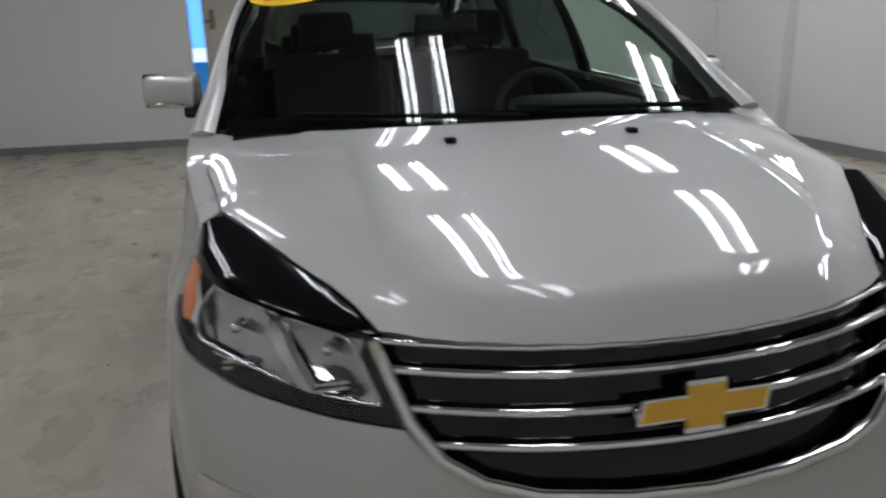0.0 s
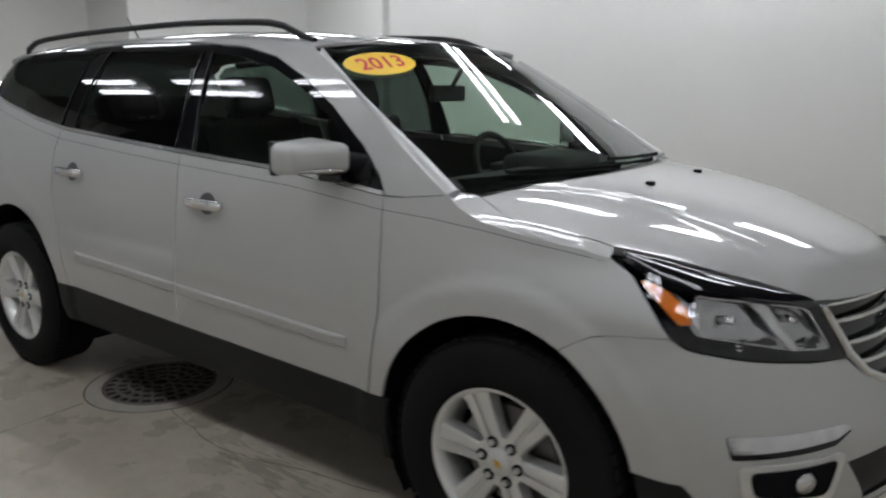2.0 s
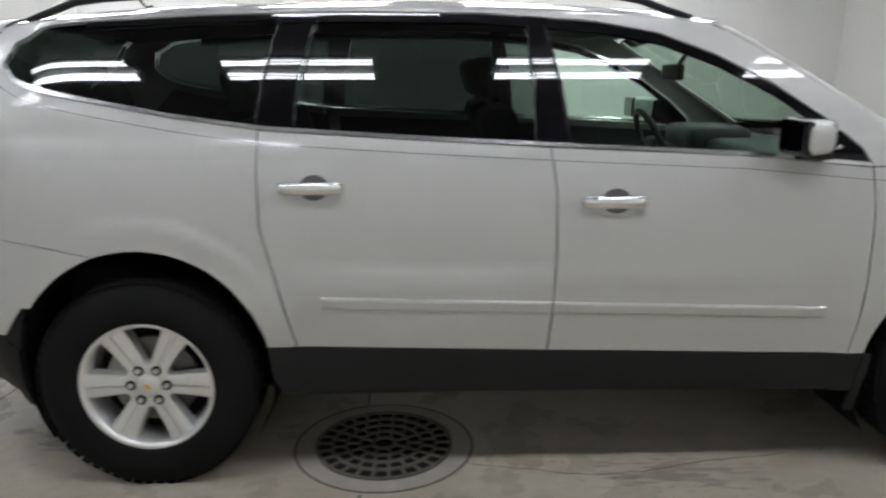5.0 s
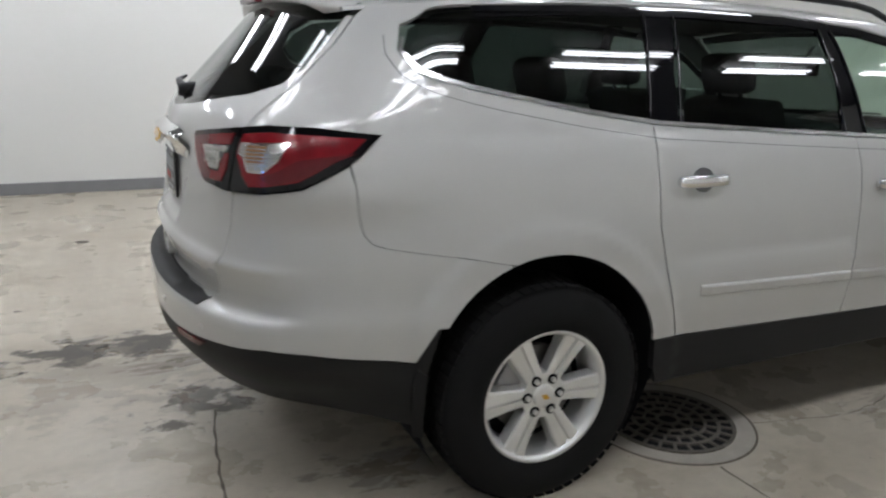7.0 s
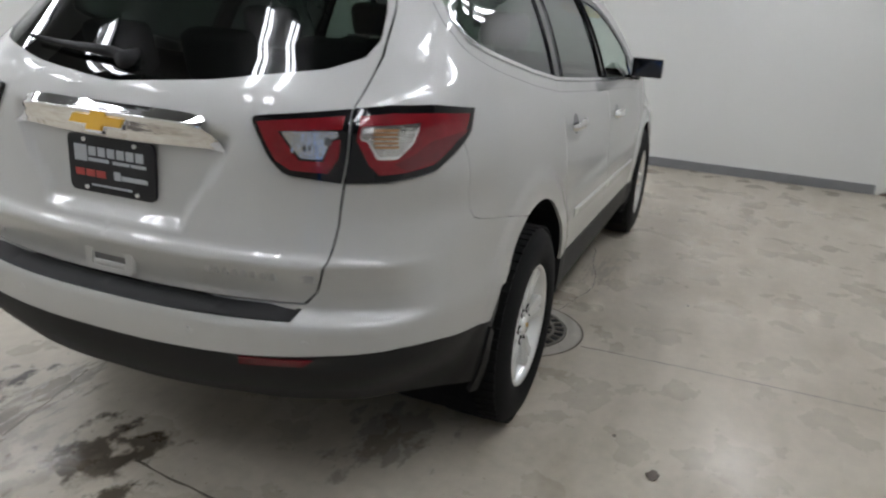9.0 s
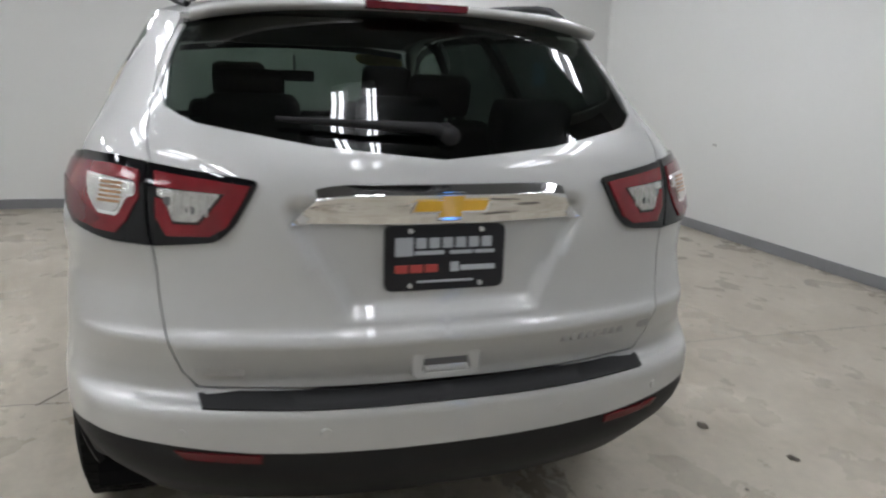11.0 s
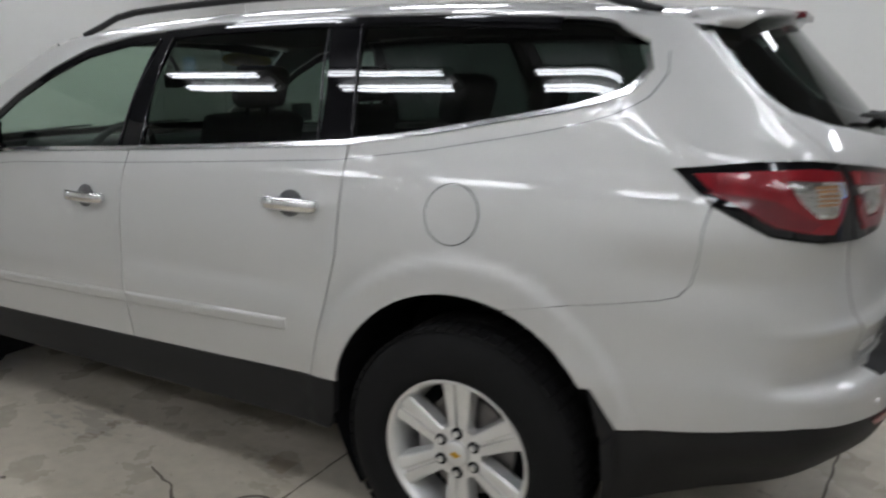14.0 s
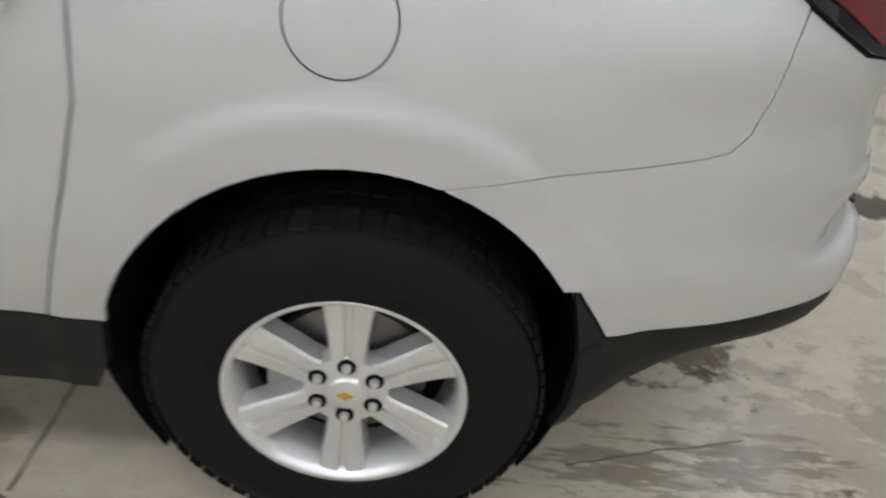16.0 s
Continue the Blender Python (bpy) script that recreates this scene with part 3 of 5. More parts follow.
def grid_fill(poly, gap):
    """Border points (dense), inner points and triangles of a polygon."""
    from_ = []
    m = len(poly)
    for i in range(m):
        a, b = Vector(poly[i]), Vector(poly[(i + 1) % m])
        n = max(1, int(math.ceil((b - a).length / gap)))
        from_ += [tuple(a.lerp(b, j / n)) for j in range(n)]
    P = np.array(from_)
    pts = [Vector(p) for p in from_]
    lo, hi = P.min(0), P.max(0)
    seg_a, seg_b = P, np.roll(P, -1, axis=0)
    dv = seg_b - seg_a
    l2 = (dv ** 2).sum(1) + 1e-12
    row = 0
    y = lo[1] + gap * 0.5
    while y < hi[1]:
        x = lo[0] + gap * (0.5 if row % 2 else 0.0)
        while x < hi[0]:
            if inside((x, y), from_):
                t = np.clip((((x, y) - seg_a) * dv).sum(1) / l2, 0, 1)
                if np.hypot(*(seg_a + dv * t[:, None] - (x, y)).T).min() > gap * 0.45:
                    pts.append(Vector((x, y)))
            x += gap
        y += gap * 0.87
        row += 1
    from mathutils.geometry import delaunay_2d_cdt
    v, _, f, ov, _, _ = delaunay_2d_cdt(pts, [], [list(range(len(from_)))], 1, 1e-6)
    return [tuple(p) for p in v], [tuple(t) for t in f]


def sheet(name, poly, surf, mat, parent=None, label="", gap=0.045, off=0.0, lip=0.012, sign=1, both=False, hint=None):
    """A pressed sheet: a polygon laid on a surface, lifted by off, with its border turned in by lip. both: mirrored into one mesh."""
    pts, tris = grid_fill(poly, gap)
    pos, nor = [], []
    h = 1e-3
    for a, b in pts:
        p = surf(a, b)
        n = (surf(a + h, b) - surf(a - h, b)).cross(surf(a, b + h) - surf(a, b - h))
        if n.length < 1e-12:
            n = Vector((0, 0, 1))
        n.normalize()
        pos.append(p)
        nor.append(n)
    # turn the normals outwards, away from the car's core
    core = Vector((sum(p.x for p in pos) / len(pos) * 0.8, 0, 0.75)) if hint is None else Vector(hint)
    flip = sum((p - core).dot(n) for p, n in zip(pos, nor)) < 0
    if flip:
        nor = [-n for n in nor]
    pos = [p + n * off for p, n in zip(pos, nor)]
    verts, norms, faces = [], [], []
    for s in ((1, -1) if both else (sign,)):
        k = len(verts)
        mir = Vector((1, s, 1))
        verts += [p * mir for p in pos]
        norms += [n * mir for n in nor]
        use = {}
        for t in tris:
            a, b, c = t
            if (pos[b] - pos[a]).cross(pos[c] - pos[a]).dot(nor[a]) < 0:
                a, b, c = a, c, b
            for e in ((a, b), (b, c), (c, a)):
                use[e] = 1
            if s < 0:
                a, b, c = a, c, b
            faces.append((a + k, b + k, c + k))
        if lip:
            border = [e for e in use if (e[1], e[0]) not in use]
            for a, b in border:
                if both and abs(pos[a].y) < 1e-4 and abs(pos[b].y) < 1e-4:
                    continue
                q = len(verts)
                pa, pb, na, nb = pos[a] * mir, pos[b] * mir, nor[a] * mir, nor[b] * mir
                verts += [pa, pb, pb - nb * lip, pa - na * lip]
                fn = (pb - pa).cross(-nb) * s
                fn = fn.normalized() if fn.length > 0 else na
                norms += [(-fn * 0.9 + 0.1 * na).normalized()] * 4
                faces.append((q, q + 3, q + 2, q + 1) if s > 0 else (q, q + 1, q + 2, q + 3))
    me = bpy.data.meshes.new(name)
    me.from_pydata([tuple(v) for v in verts], [], faces)
    me.materials.append(mat)
    me.shade_smooth()
    me.normals_split_custom_set_from_vertices([tuple(n) for n in norms])
    ob = new(name, me)
    ob.parent = parent
    if label:
        ob["label"] = label
    return ob


def arc(cx, cz, r, a0, a1, n=14):
    return [(cx + r * math.cos(radians(a0 + (a1 - a0) * i / n)), cz + r * math.sin(radians(a0 + (a1 - a0) * i / n))) for i in range(n + 1)]


def skin(pts):
    return [S(*p) for p in pts]


car = thing("car", "silver mid-size crossover with tinted rear windows, parked", "car")

# opening of the side windows: bottom line from the mirror back, then over the top
BELT = [(1.03, 1.150), (0.60, 1.190), (-0.08, 1.222), (-0.55, 1.248), (-1.06, 1.280), (-1.37, 1.322), (-1.65, 1.372), (-1.93, 1.440)]
REAR_CORNER = [(-1.975, 1.50), (-1.945, 1.575), (-1.86, 1.622), (-1.70, 1.645)]
TOP = [(-1.30, 1.668), (-0.8, 1.680), (-0.30, 1.672), (0.10, 1.640), (0.32, 1.598), (0.52, 1.520), (0.71, 1.420), (0.90, 1.292), (1.00, 1.205)]
GAP_R = [(-1.085, 1.279), (-1.088, 1.14), (-1.08, 0.95), (-1.02, 0.72), (-0.97, 0.532)]
GAP_F = [(-0.08, 1.219), (-0.062, 1.08), (-0.060, 0.86), (-0.070, 0.67), (-0.085, 0.508)]
GAP_W = [(1.035, 1.146), (1.045, 0.98), (1.042, 0.76), (1.000, 0.482)]
G = 0.0028


def shift(pts, dx, dz=0.0):
    return [(x + dx, z + dz) for x, z in pts]


belt_at = lambda x: float(np.interp(x, [p[0] for p in BELT[::-1]], [p[1] for p in BELT[::-1]]))
top_at = lambda x: float(np.interp(x, [p[0] for p in (REAR_CORNER[-1:] + TOP)], [p[1] for p in (REAR_CORNER[-1:] + TOP)]))
roof_run = [(x, top_edge(x)) for x in np.linspace(1.27, -2.02, 40)]
LAMP_TIP = (-2.072, 1.262)
LAMP_LOW = [(-2.14, 1.205), (-2.21, 1.165)]

for s, side in ((1, "driver"), (-1, "passenger")):
    # rear quarter with the roof rail and windscreen pillar in one pressing
    quarter = skin([(-0.97 - G, 0.532), (-1.02 - G, 0.72), (-1.08 - G, 0.95), (-1.088 - G, 1.14), (-1.085 - G, 1.281)])
    quarter += skin([(-1.37, 1.320), (-1.65, 1.370), (-1.93, 1.438), (-1.978, 1.50), (-1.952, 1.578), (-1.863, 1.627), (-1.70, 1.650)])
    quarter += skin([(x, z + 0.008) for x, z in TOP]) + skin([(1.040, 1.152), (1.12, 1.1535), (1.27, 1.1725)])
    quarter += skin(roof_run)
    quarter += [B(0.608, 1.60), B(0.646, 1.52), B(0.676, 1.40), B(0.672, 1.275)]
    quarter += skin([(-2.25, 1.278), LAMP_TIP] + LAMP_LOW[:1] + [(-2.168, 1.186), (-2.158, 1.13), (-2.150, 1.04), (-2.137, 0.985), (-2.11, 0.955), (-2.07, 0.942), (-1.96, 0.920), (-1.79, 0.890), (-1.672, 0.864)])
    quarter += skin(arc(-1.51, 0.43, 0.452, 108, 17, 14)) + skin([(-1.075, 0.532)])
    sheet("quarter_panel", quarter, wrap, PAINT, car, sign=s, gap=0.026)

    for nm, ga, gb, low in (("rear_door", shift(GAP_R, G), shift(GAP_F, -G), None), ("front_door", shift(GAP_F, G), shift(GAP_W, -G), None)):
        xs = np.linspace(ga[0][0], gb[0][0], 8)[1:-1]
        line = [(x, belt_at(x) - 0.003) for x in xs]
        door = sheet(nm, skin(ga[::-1] + line + gb), wrap, PAINT, car, sign=s)
        # rub strip
        x0, x1 = (-0.878, GAP_F[3][0] - G) if nm == "rear_door" else (GAP_F[3][0] + G, 0.90)
        zz = lambda x: 0.715 - 0.030 * (x + 0.88)
        bm, secs = bmesh.new(), []
        for x in np.linspace(x0, x1, 18):
            e = min(1.0, 0.35 + min(x - x0, x1 - x) / 0.015)
            secs.append([bm.verts.new((x, s * (side_y(x, zz(x) + dz) + dy * e), zz(x) + dz)) for dz, dy in ((-0.044, -0.003), (-0.041, 0.006), (-0.036, 0.009), (-0.010, 0.011), (-0.004, 0.009), (0.001, -0.003))])
        for a, b in zip(secs, secs[1:]):
            for k in range(5):
                bm.faces.new((a[k], a[k + 1], b[k + 1], b[k]))
        bm.faces.new(secs[0])
        bm.faces.new(secs[-1])
        bmesh.ops.recalc_face_normals(bm, faces=bm.faces)
        part("rub_strip", bm, PAINT, door)
        # handle over a flat disc whose dark grey stands in for the cup's shade
        hx, hz = (-0.90, 1.092) if nm == "rear_door" else (0.135, 1.040)
        cup = skin([(hx + 0.008 + 1.18 * (x - hx), z) for x, z in arc(hx, hz, 0.043, 0, 345, 23)])
        sheet("handle_cup_shade", cup, wrap, SHADE_BULB_GREY, door, off=0.0015, lip=0, gap=0.03, sign=s)
        yb = side_y(hx, hz)
        bm = bmesh.new()
        secs = []
        for x, h_, d0, d1 in ((-0.112, 0.013, 0.004, 0.020), (-0.108, 0.018, 0.006, 0.028), (-0.090, 0.0205, 0.014, 0.036), (-0.04, 0.0205, 0.020, 0.041), (0.04, 0.0205, 0.020, 0.041), (0.052, 0.0205, 0.020, 0.041), (0.0535, 0.0195, 0.020, 0.0395), (0.055, 0.0205, 0.020, 0.041), (0.092, 0.0205, 0.014, 0.036), (0.108, 0.018, 0.006, 0.028), (0.112, 0.013, 0.004, 0.020)):
            secs.append([bm.verts.new((hx + x, yb + d, hz + z)) for d, z in ((d0, -h_ * 0.8), (d1 - 0.008, -h_), (d1 - 0.002, -h_ * 0.75), (d1, 0.0), (d1 - 0.001, h_ * 0.6), (d1 - 0.006, h_), (d0, h_ * 0.8))])
        for a, b in zip(secs, secs[1:]):
            for k in range(7):
                bm.faces.new((a[k], a[(k + 1) % 7], b[(k + 1) % 7], b[k]))
        bm.faces.new(secs[0])
        bm.faces.new(secs[-1])
        bmesh.ops.recalc_face_normals(bm, faces=bm.faces)
        for v in bm.verts:
            v.co.y *= s
        if s < 0:
            bmesh.ops.reverse_faces(bm, faces=bm.faces)
        hnd = part("handle", bm, CHROME, door, "silver and chrome pull handle", True)

    wing = skin(shift(GAP_W, G)[::-1]) + skin([(1.12, 1.150), (1.27, 1.170)]) + skin([(x, top_edge(x)) for x in (1.33, 1.40, 1.5, 1.6, 1.7, 1.79)])
    wing += skin([(1.86, 1.005), (1.935, 0.93), (1.985, 0.868), (1.86, 0.857), (1.79, 0.844), (1.745, 0.820)])
    wing += skin(arc(1.49, 0.40, 0.440, 62, 169, 16)) + skin([(1.035, 0.482)])
    sheet("front_wing", wing, wrap, PAINT, car, sign=s, gap=0.025)
    ex = [1.27, 1.33, 1.36, 1.40, 1.45, 1.5, 1.6, 1.7, 1.79]
    shoulder = [(x, edge_y(x) - 0.001) for x in ex] + [(x, hood_y(x) + 0.004) for x in (1.78, 1.7, 1.6, 1.5, 1.45, 1.40, 1.36, 1.33, 1.27)]
    sheet("wing_top", shoulder, hood, PAINT, car, sign=s, hint=(1.5, 0.7, 0))

    # black lower cladding
    clad = skin([(-1.07, 0.528), (-0.97, 0.528), (-0.08, 0.504), (1.0, 0.478), (1.055, 0.478), (1.062, 0.42), (1.07, 0.33), (0.9, 0.335), (-0.9, 0.350), (-1.03, 0.35), (-1.06, 0.42)])
    sheet("sill_cladding", clad, wrap, BLACK_TRIM, car, "black grained plastic sill", off=0.003, lip=0.03, sign=s)
    back = [B(0.0, 0.455), B(0.0, 0.603), B(0.30, 0.606), B(0.47, 0.611), B(0.66, 0.627)] + skin([(-2.42, 0.640), (-2.3, 0.628), (-1.985, 0.575), (-1.905, 0.685), (-1.945, 0.53), (-1.955, 0.42), (-1.965, 0.345), (-2.15, 0.370), (-2.30, 0.402)]) + [B(0.62, 0.428), B(0.4, 0.445)]
    if s > 0:
        sheet("rear_valance", back, wrap, BLACK_TRIM, car, "black grained plastic lower bumper", off=-0.004, lip=0.03, both=True)
    flap = skin([(-1.945, 0.53), (-1.95, 0.42), (-1.935, 0.30), (-1.965, 0.30), (-1.985, 0.42), (-1.98, 0.56)])
    sheet("mud_flap", flap, wrap, BLACK_TRIM, car, off=0.006, lip=0.02, sign=s)
    flap = skin([(1.055, 0.478), (1.085, 0.478), (1.072, 0.38), (1.068, 0.245), (1.035, 0.245), (1.04, 0.4)])
    sheet("mud_flap", flap, wrap, BLACK_TRIM, car, off=0.008, lip=0.02, sign=s)

    # glazing
    fa = GAP_F[0][0]
    win_f = [(0.97, belt_at(0.97) + 0.012)] + [(x, belt_at(x) + 0.012) for x in (0.6, 0.2, fa + 0.075)] + [(fa + 0.045, 1.45), (fa - 0.005, 1.64)] + [(x, top_at(x) - 0.03) for x in (0.1, 0.32, 0.52, 0.71, 0.88)]
    sheet("front_door_window", skin(win_f), wrap, CLEAR_GLASS, car, "clear front door glass", off=-0.008, lip=0.0, sign=s)
    win_r = [(x, belt_at(x) + 0.012) for x in (fa - 0.06, -0.5, -0.97)] + [(-0.955, 1.45), (-0.895, top_at(-0.9) - 0.026)] + [(x, top_at(x) - 0.026) for x in (-0.7, -0.4, -0.16)] + [(-0.125, 1.45)]
    sheet("rear_door_window", skin(win_r), wrap, DARK_GLASS, car, "dark privacy glass", off=-0.008, lip=0.0, sign=s)
    win_q = [(x, belt_at(x) + 0.010) for x in (-1.10, -1.37, -1.65, -1.91)] + [(-1.962, 1.50), (-1.93, 1.568), (-1.85, 1.612), (-1.70, 1.632)] + [(x, top_at(x) - 0.016) for x in (-1.4, -1.03)] + [(-1.07, 1.45)]
    sheet("quarter_window", skin(win_q), wrap, DARK_GLASS, car, "dark privacy glass", off=-0.004, lip=0.0, sign=s)
    # black surrounds and pillars between the panes
    sheet("centre_pillar", skin([(fa + 0.075, belt_at(0) + 0.004), (fa + 0.045, 1.45), (fa - 0.005, 1.645), (-0.06, 1.672), (-0.16, 1.672), (-0.125, 1.45), (fa - 0.06, belt_at(-0.1) + 0.004)]), wrap, GLOSS_BLACK, car, off=-0.003, lip=0.012, sign=s)
    sheet("rear_pillar", skin([(-0.97, belt_at(-0.97) + 0.004), (-0.955, 1.45), (-0.895, 1.672), (-1.03, 1.672), (-1.07, 1.45), (-1.10, belt_at(-1.1) + 0.004)]), wrap, GLOSS_BLACK, car, off=-0.003, lip=0.012, sign=s)
    for x0, x1 in ((fa + 0.066, fa - 0.004), (fa - 0.050, -0.150), (-0.962, -0.888), (-1.092, -1.022)):
        bm = bmesh.new()
        ends = (belt_at(x0) + 0.012, top_at(x1) - 0.028)
        tube(bm, [(x, s * (side_y(x, z) + 0.0005), z) for x, z in [(x0 + (x1 - x0) * t ** 1.3, ends[0] + (ends[1] - ends[0]) * t) for t in np.linspace(0, 1, 9)]], 0.0045, 8)
        part("pillar_seal", bm, GLOSS_BLACK, car, "gloss black edge seal", True)
    for nm, rng in (("window_top_seal", [(-1.70, 1.645)] + TOP + [(1.03, 1.150)]),):
        upper = [(x, z + 0.004) for x, z in rng]
        lower = [(x, z - 0.030) if x < 0.8 else (x - 0.035, z - 0.012) for x, z in rng][::-1]
        sheet(nm, skin(upper + lower), wrap, GLOSS_BLACK, car, off=-0.004, lip=0.01, sign=s)
    sheet("mirror_base", skin([(1.02, 1.155), (0.80, belt_at(0.8) + 0.004), (0.80, 1.30), (0.86, 1.315), (0.93, 1.27), (1.0, 1.20)]), wrap, GLOSS_BLACK, car, off=0.0, lip=0.012, sign=s)
    rim_run = [(x, z) for x, z in BELT] + [(-1.975, 1.50), (-1.958, 1.54)]
    inner = [(x, z + 0.013) for x, z in BELT[:-1]] + [(-1.915, 1.452), (-1.962, 1.505), (-1.95, 1.54)]
    sheet("belt_trim", skin(rim_run + inner[::-1]), wrap, BRIGHT_TRIM, car, "bright chrome strip under the side windows", off=0.005, lip=0.012, sign=s)

# crease shade drawn as a narrow grey sheet along belt and wing
for s in (1, -1):
    up = [(1.775, 1.031), (1.58, 1.056), (1.40, 1.082), (1.25, 1.096)] + [(x, belt_at(x) - 0.046) for x in (1.03, 0.6, 0.2, -0.08, -0.5, -1.06, -1.37, -1.65, -1.90)] + [(-1.98, 1.43), (-2.015, 1.49), (-2.005, 1.545)]
    crease_strip = up + [(x + (0.0 if k < 13 else 0.003), z + 0.0022) for k, (x, z) in enumerate(up)][::-1]
    sheet("crease_shade", skin(crease_strip), wrap, SHADE_BULB_GREY, car, "thin grey strip painting the shade of a fold under the window trim", off=0.0008, lip=0.0, sign=s, gap=0.06)

# rear bumper
bump = [B(0.0, 0.607), B(0.30, 0.610), B(0.47, 0.615), B(0.66, 0.631)] + skin([(-2.42, 0.644), (-2.3, 0.633), (-1.985, 0.583), (-1.915, 0.685)])
bump += skin(arc(-1.51, 0.43, 0.452, 146, 109, 6)) + skin([(-1.672, 0.862), (-1.79, 0.888), (-1.96, 0.918), (-2.07, 0.9398), (-2.112, 0.9532), (-2.139, 0.984), (-2.152, 1.04), (-2.160, 1.13), (-2.172, 1.181), (-2.21, 1.160)])
bump += skin([(-2.30, 1.112)]) + [B(0.77, 1.090), B(0.676, 1.085), B(0.668, 0.98), B(0.655, 0.88), B(0.625, 0.79), B(0.592, 0.748), B(0.30, 0.742), B(0.0, 0.742)]
bumper = sheet("rear_bumper", bump, wrap, PAINT, car, "silver painted rear bumper", both=True, gap=0.022)
pad = [B(0.0, 0.716), B(0.30, 0.716), B(0.580, 0.720), B(0.590, 0.740), B(0.30, 0.743), B(0.0, 0.743)]
sheet("step_pad", pad, wrap, BLACK_TRIM, bumper, "black ribbed step pad", off=0.005, lip=0.01, both=True, gap=0.02)
for s in (1, -1):
    sheet("reflector", [B(0.45, 0.588), B(0.62, 0.598), B(0.645, 0.618), B(0.45, 0.609)], wrap, DEEP_RED, bumper, "dark red reflector strip", off=0.004, lip=0.006, sign=s)
    for y, z in ((0.305, 0.662), (0.625, 0.662)):
        c = wrap(*B(y, z))
        n = Vector((-1, 0.0 if y < 0.5 else 0.45, 0)).normalized()
        bm = bmesh.new()
        cyl(bm, c * Vector((1, s, 1)), (c + n * 0.004) * Vector((1, s, 1)), 0.012, 0.011, 20)
        part("parking_sensor", bm, PAINT, bumper, "round silver parking sensor", False)

# tailgate
gate_out = [B(0.0, 0.748), B(0.30, 0.748), B(0.586, 0.753), B(0.620, 0.79), B(0.650, 0.88), B(0.664, 0.98), B(0.671, 1.09), B(0.669, 1.28), B(0.671, 1.40), B(0.642, 1.52), B(0.604, 1.60)]
glass_line = [B(0.590, 1.60), B(0.628, 1.52), B(0.652, 1.44), B(0.640, 1.395), B(0.57, 1.362), B(0.30, 1.318), B(0.0, 1.290)]
gate = sheet("tailgate", gate_out + glass_line, wrap, PAINT, car, "silver tailgate with a recess for the plate", both=True, gap=0.021)
sheet("rear_window", [B(0.0, 1.292), B(0.30, 1.320), B(0.57, 1.364), B(0.638, 1.397), B(0.650, 1.44), B(0.626, 1.52), B(0.588, 1.60), B(0.575, 1.645), B(0.0, 1.66)], wrap, DARK_GLASS, gate, "dark privacy rear glass", off=-0.004, lip=0.0, both=True, gap=0.04)
for s in (1, -1):
    lamp_o = [B(0.6745, 1.090), B(0.6745, 1.272)] + skin([(-2.36, 1.281), (-2.25, 1.281), LAMP_TIP, (-2.14, 1.205), (-2.21, 1.165), (-2.30, 1.118)]) + [B(0.77, 1.096)]
    o = sheet("tail_light", lamp_o, wrap, GLOSS_BLACK, car, "tail light with red and clear lenses", off=0.012, lip=0.02, sign=s, gap=0.03)
    red = [B(0.692, 1.195), B(0.690, 1.252)] + skin([(-2.36, 1.261), (-2.25, 1.258), (-2.118, 1.250), (-2.16, 1.216), (-2.225, 1.180), (-2.305, 1.134)]) + [B(0.79, 1.116), B(0.748, 1.112), B(0.722, 1.140)]
    sheet("red_lens", red, wrap, RED_LENS, o, off=0.016, lip=0.006, sign=s, gap=0.018)
    sheet("dark_lens", skin([(-2.150, 1.212), (-2.225, 1.182), (-2.305, 1.138)]) + [B(0.80, 1.122), B(0.775, 1.140)] + skin([(-2.345, 1.165), (-2.305, 1.19), (-2.25, 1.20)]), wrap, DEEP_RED, o, off=0.0172, lip=0.002, sign=s, gap=0.02)
    outer = [B(0.6965, 1.228), B(0.6985, 1.197), B(0.715, 1.194), B(0.740, 1.150)]
    rim_ = rounded(outer + skin([(-2.386, 1.152), (-2.346, 1.190), (-2.312, 1.236)]), 0.008)
    c1 = sheet("clear_lens", rim_, wrap, CHROME, o, "clear lens in a bright rim", off=0.0178, lip=0.004, sign=s, gap=0.018)
    clear = rounded([B(0.700, 1.225), B(0.702, 1.200), B(0.717, 1.197), B(0.743, 1.157)] + skin([(-2.381, 1.160), (-2.349, 1.193), (-2.321, 1.231)]), 0.007)
    sheet("clear_pattern", clear, wrap, CLEAR_LENS, c1, "", off=0.0200, lip=0.003, sign=s, gap=0.018)
    for zb, yb_ in ((1.178, 0.765), (1.188, 0.762), (1.198, 0.760), (1.208, 0.758), (1.217, 0.758)):
        sheet("amber_rib", [B(yb_ - 0.034, zb), B(yb_ + 0.012, zb), B(yb_ + 0.012, zb + 0.006), B(yb_ - 0.034, zb + 0.006)], wrap, AMBER_DULL, c1, "amber ribs behind the lens", off=0.0215, lip=0.002, sign=s, gap=0.02)
    lamp_i = rounded([B(0.667, 1.088), B(0.667, 1.270), B(0.432, 1.238), B(0.488, 1.139), B(0.530, 1.100)], 0.02, (2, 3, 4))
    i_ = sheet("tail_light", lamp_i, wrap, GLOSS_BLACK, gate, "inner half of the tail light", off=0.012, lip=0.02, sign=s, gap=0.03)
    sheet("red_lens", [B(0.656, 1.220), B(0.656, 1.252), B(0.452, 1.226), B(0.475, 1.185), B(0.507, 1.135), B(0.545, 1.114), B(0.635, 1.112), B(0.656, 1.150), B(0.656, 1.197), B(0.636, 1.192), B(0.622, 1.140), B(0.565, 1.140), B(0.508, 1.208)], wrap, RED_LENS, i_, off=0.016, lip=0.006, sign=s, gap=0.02)
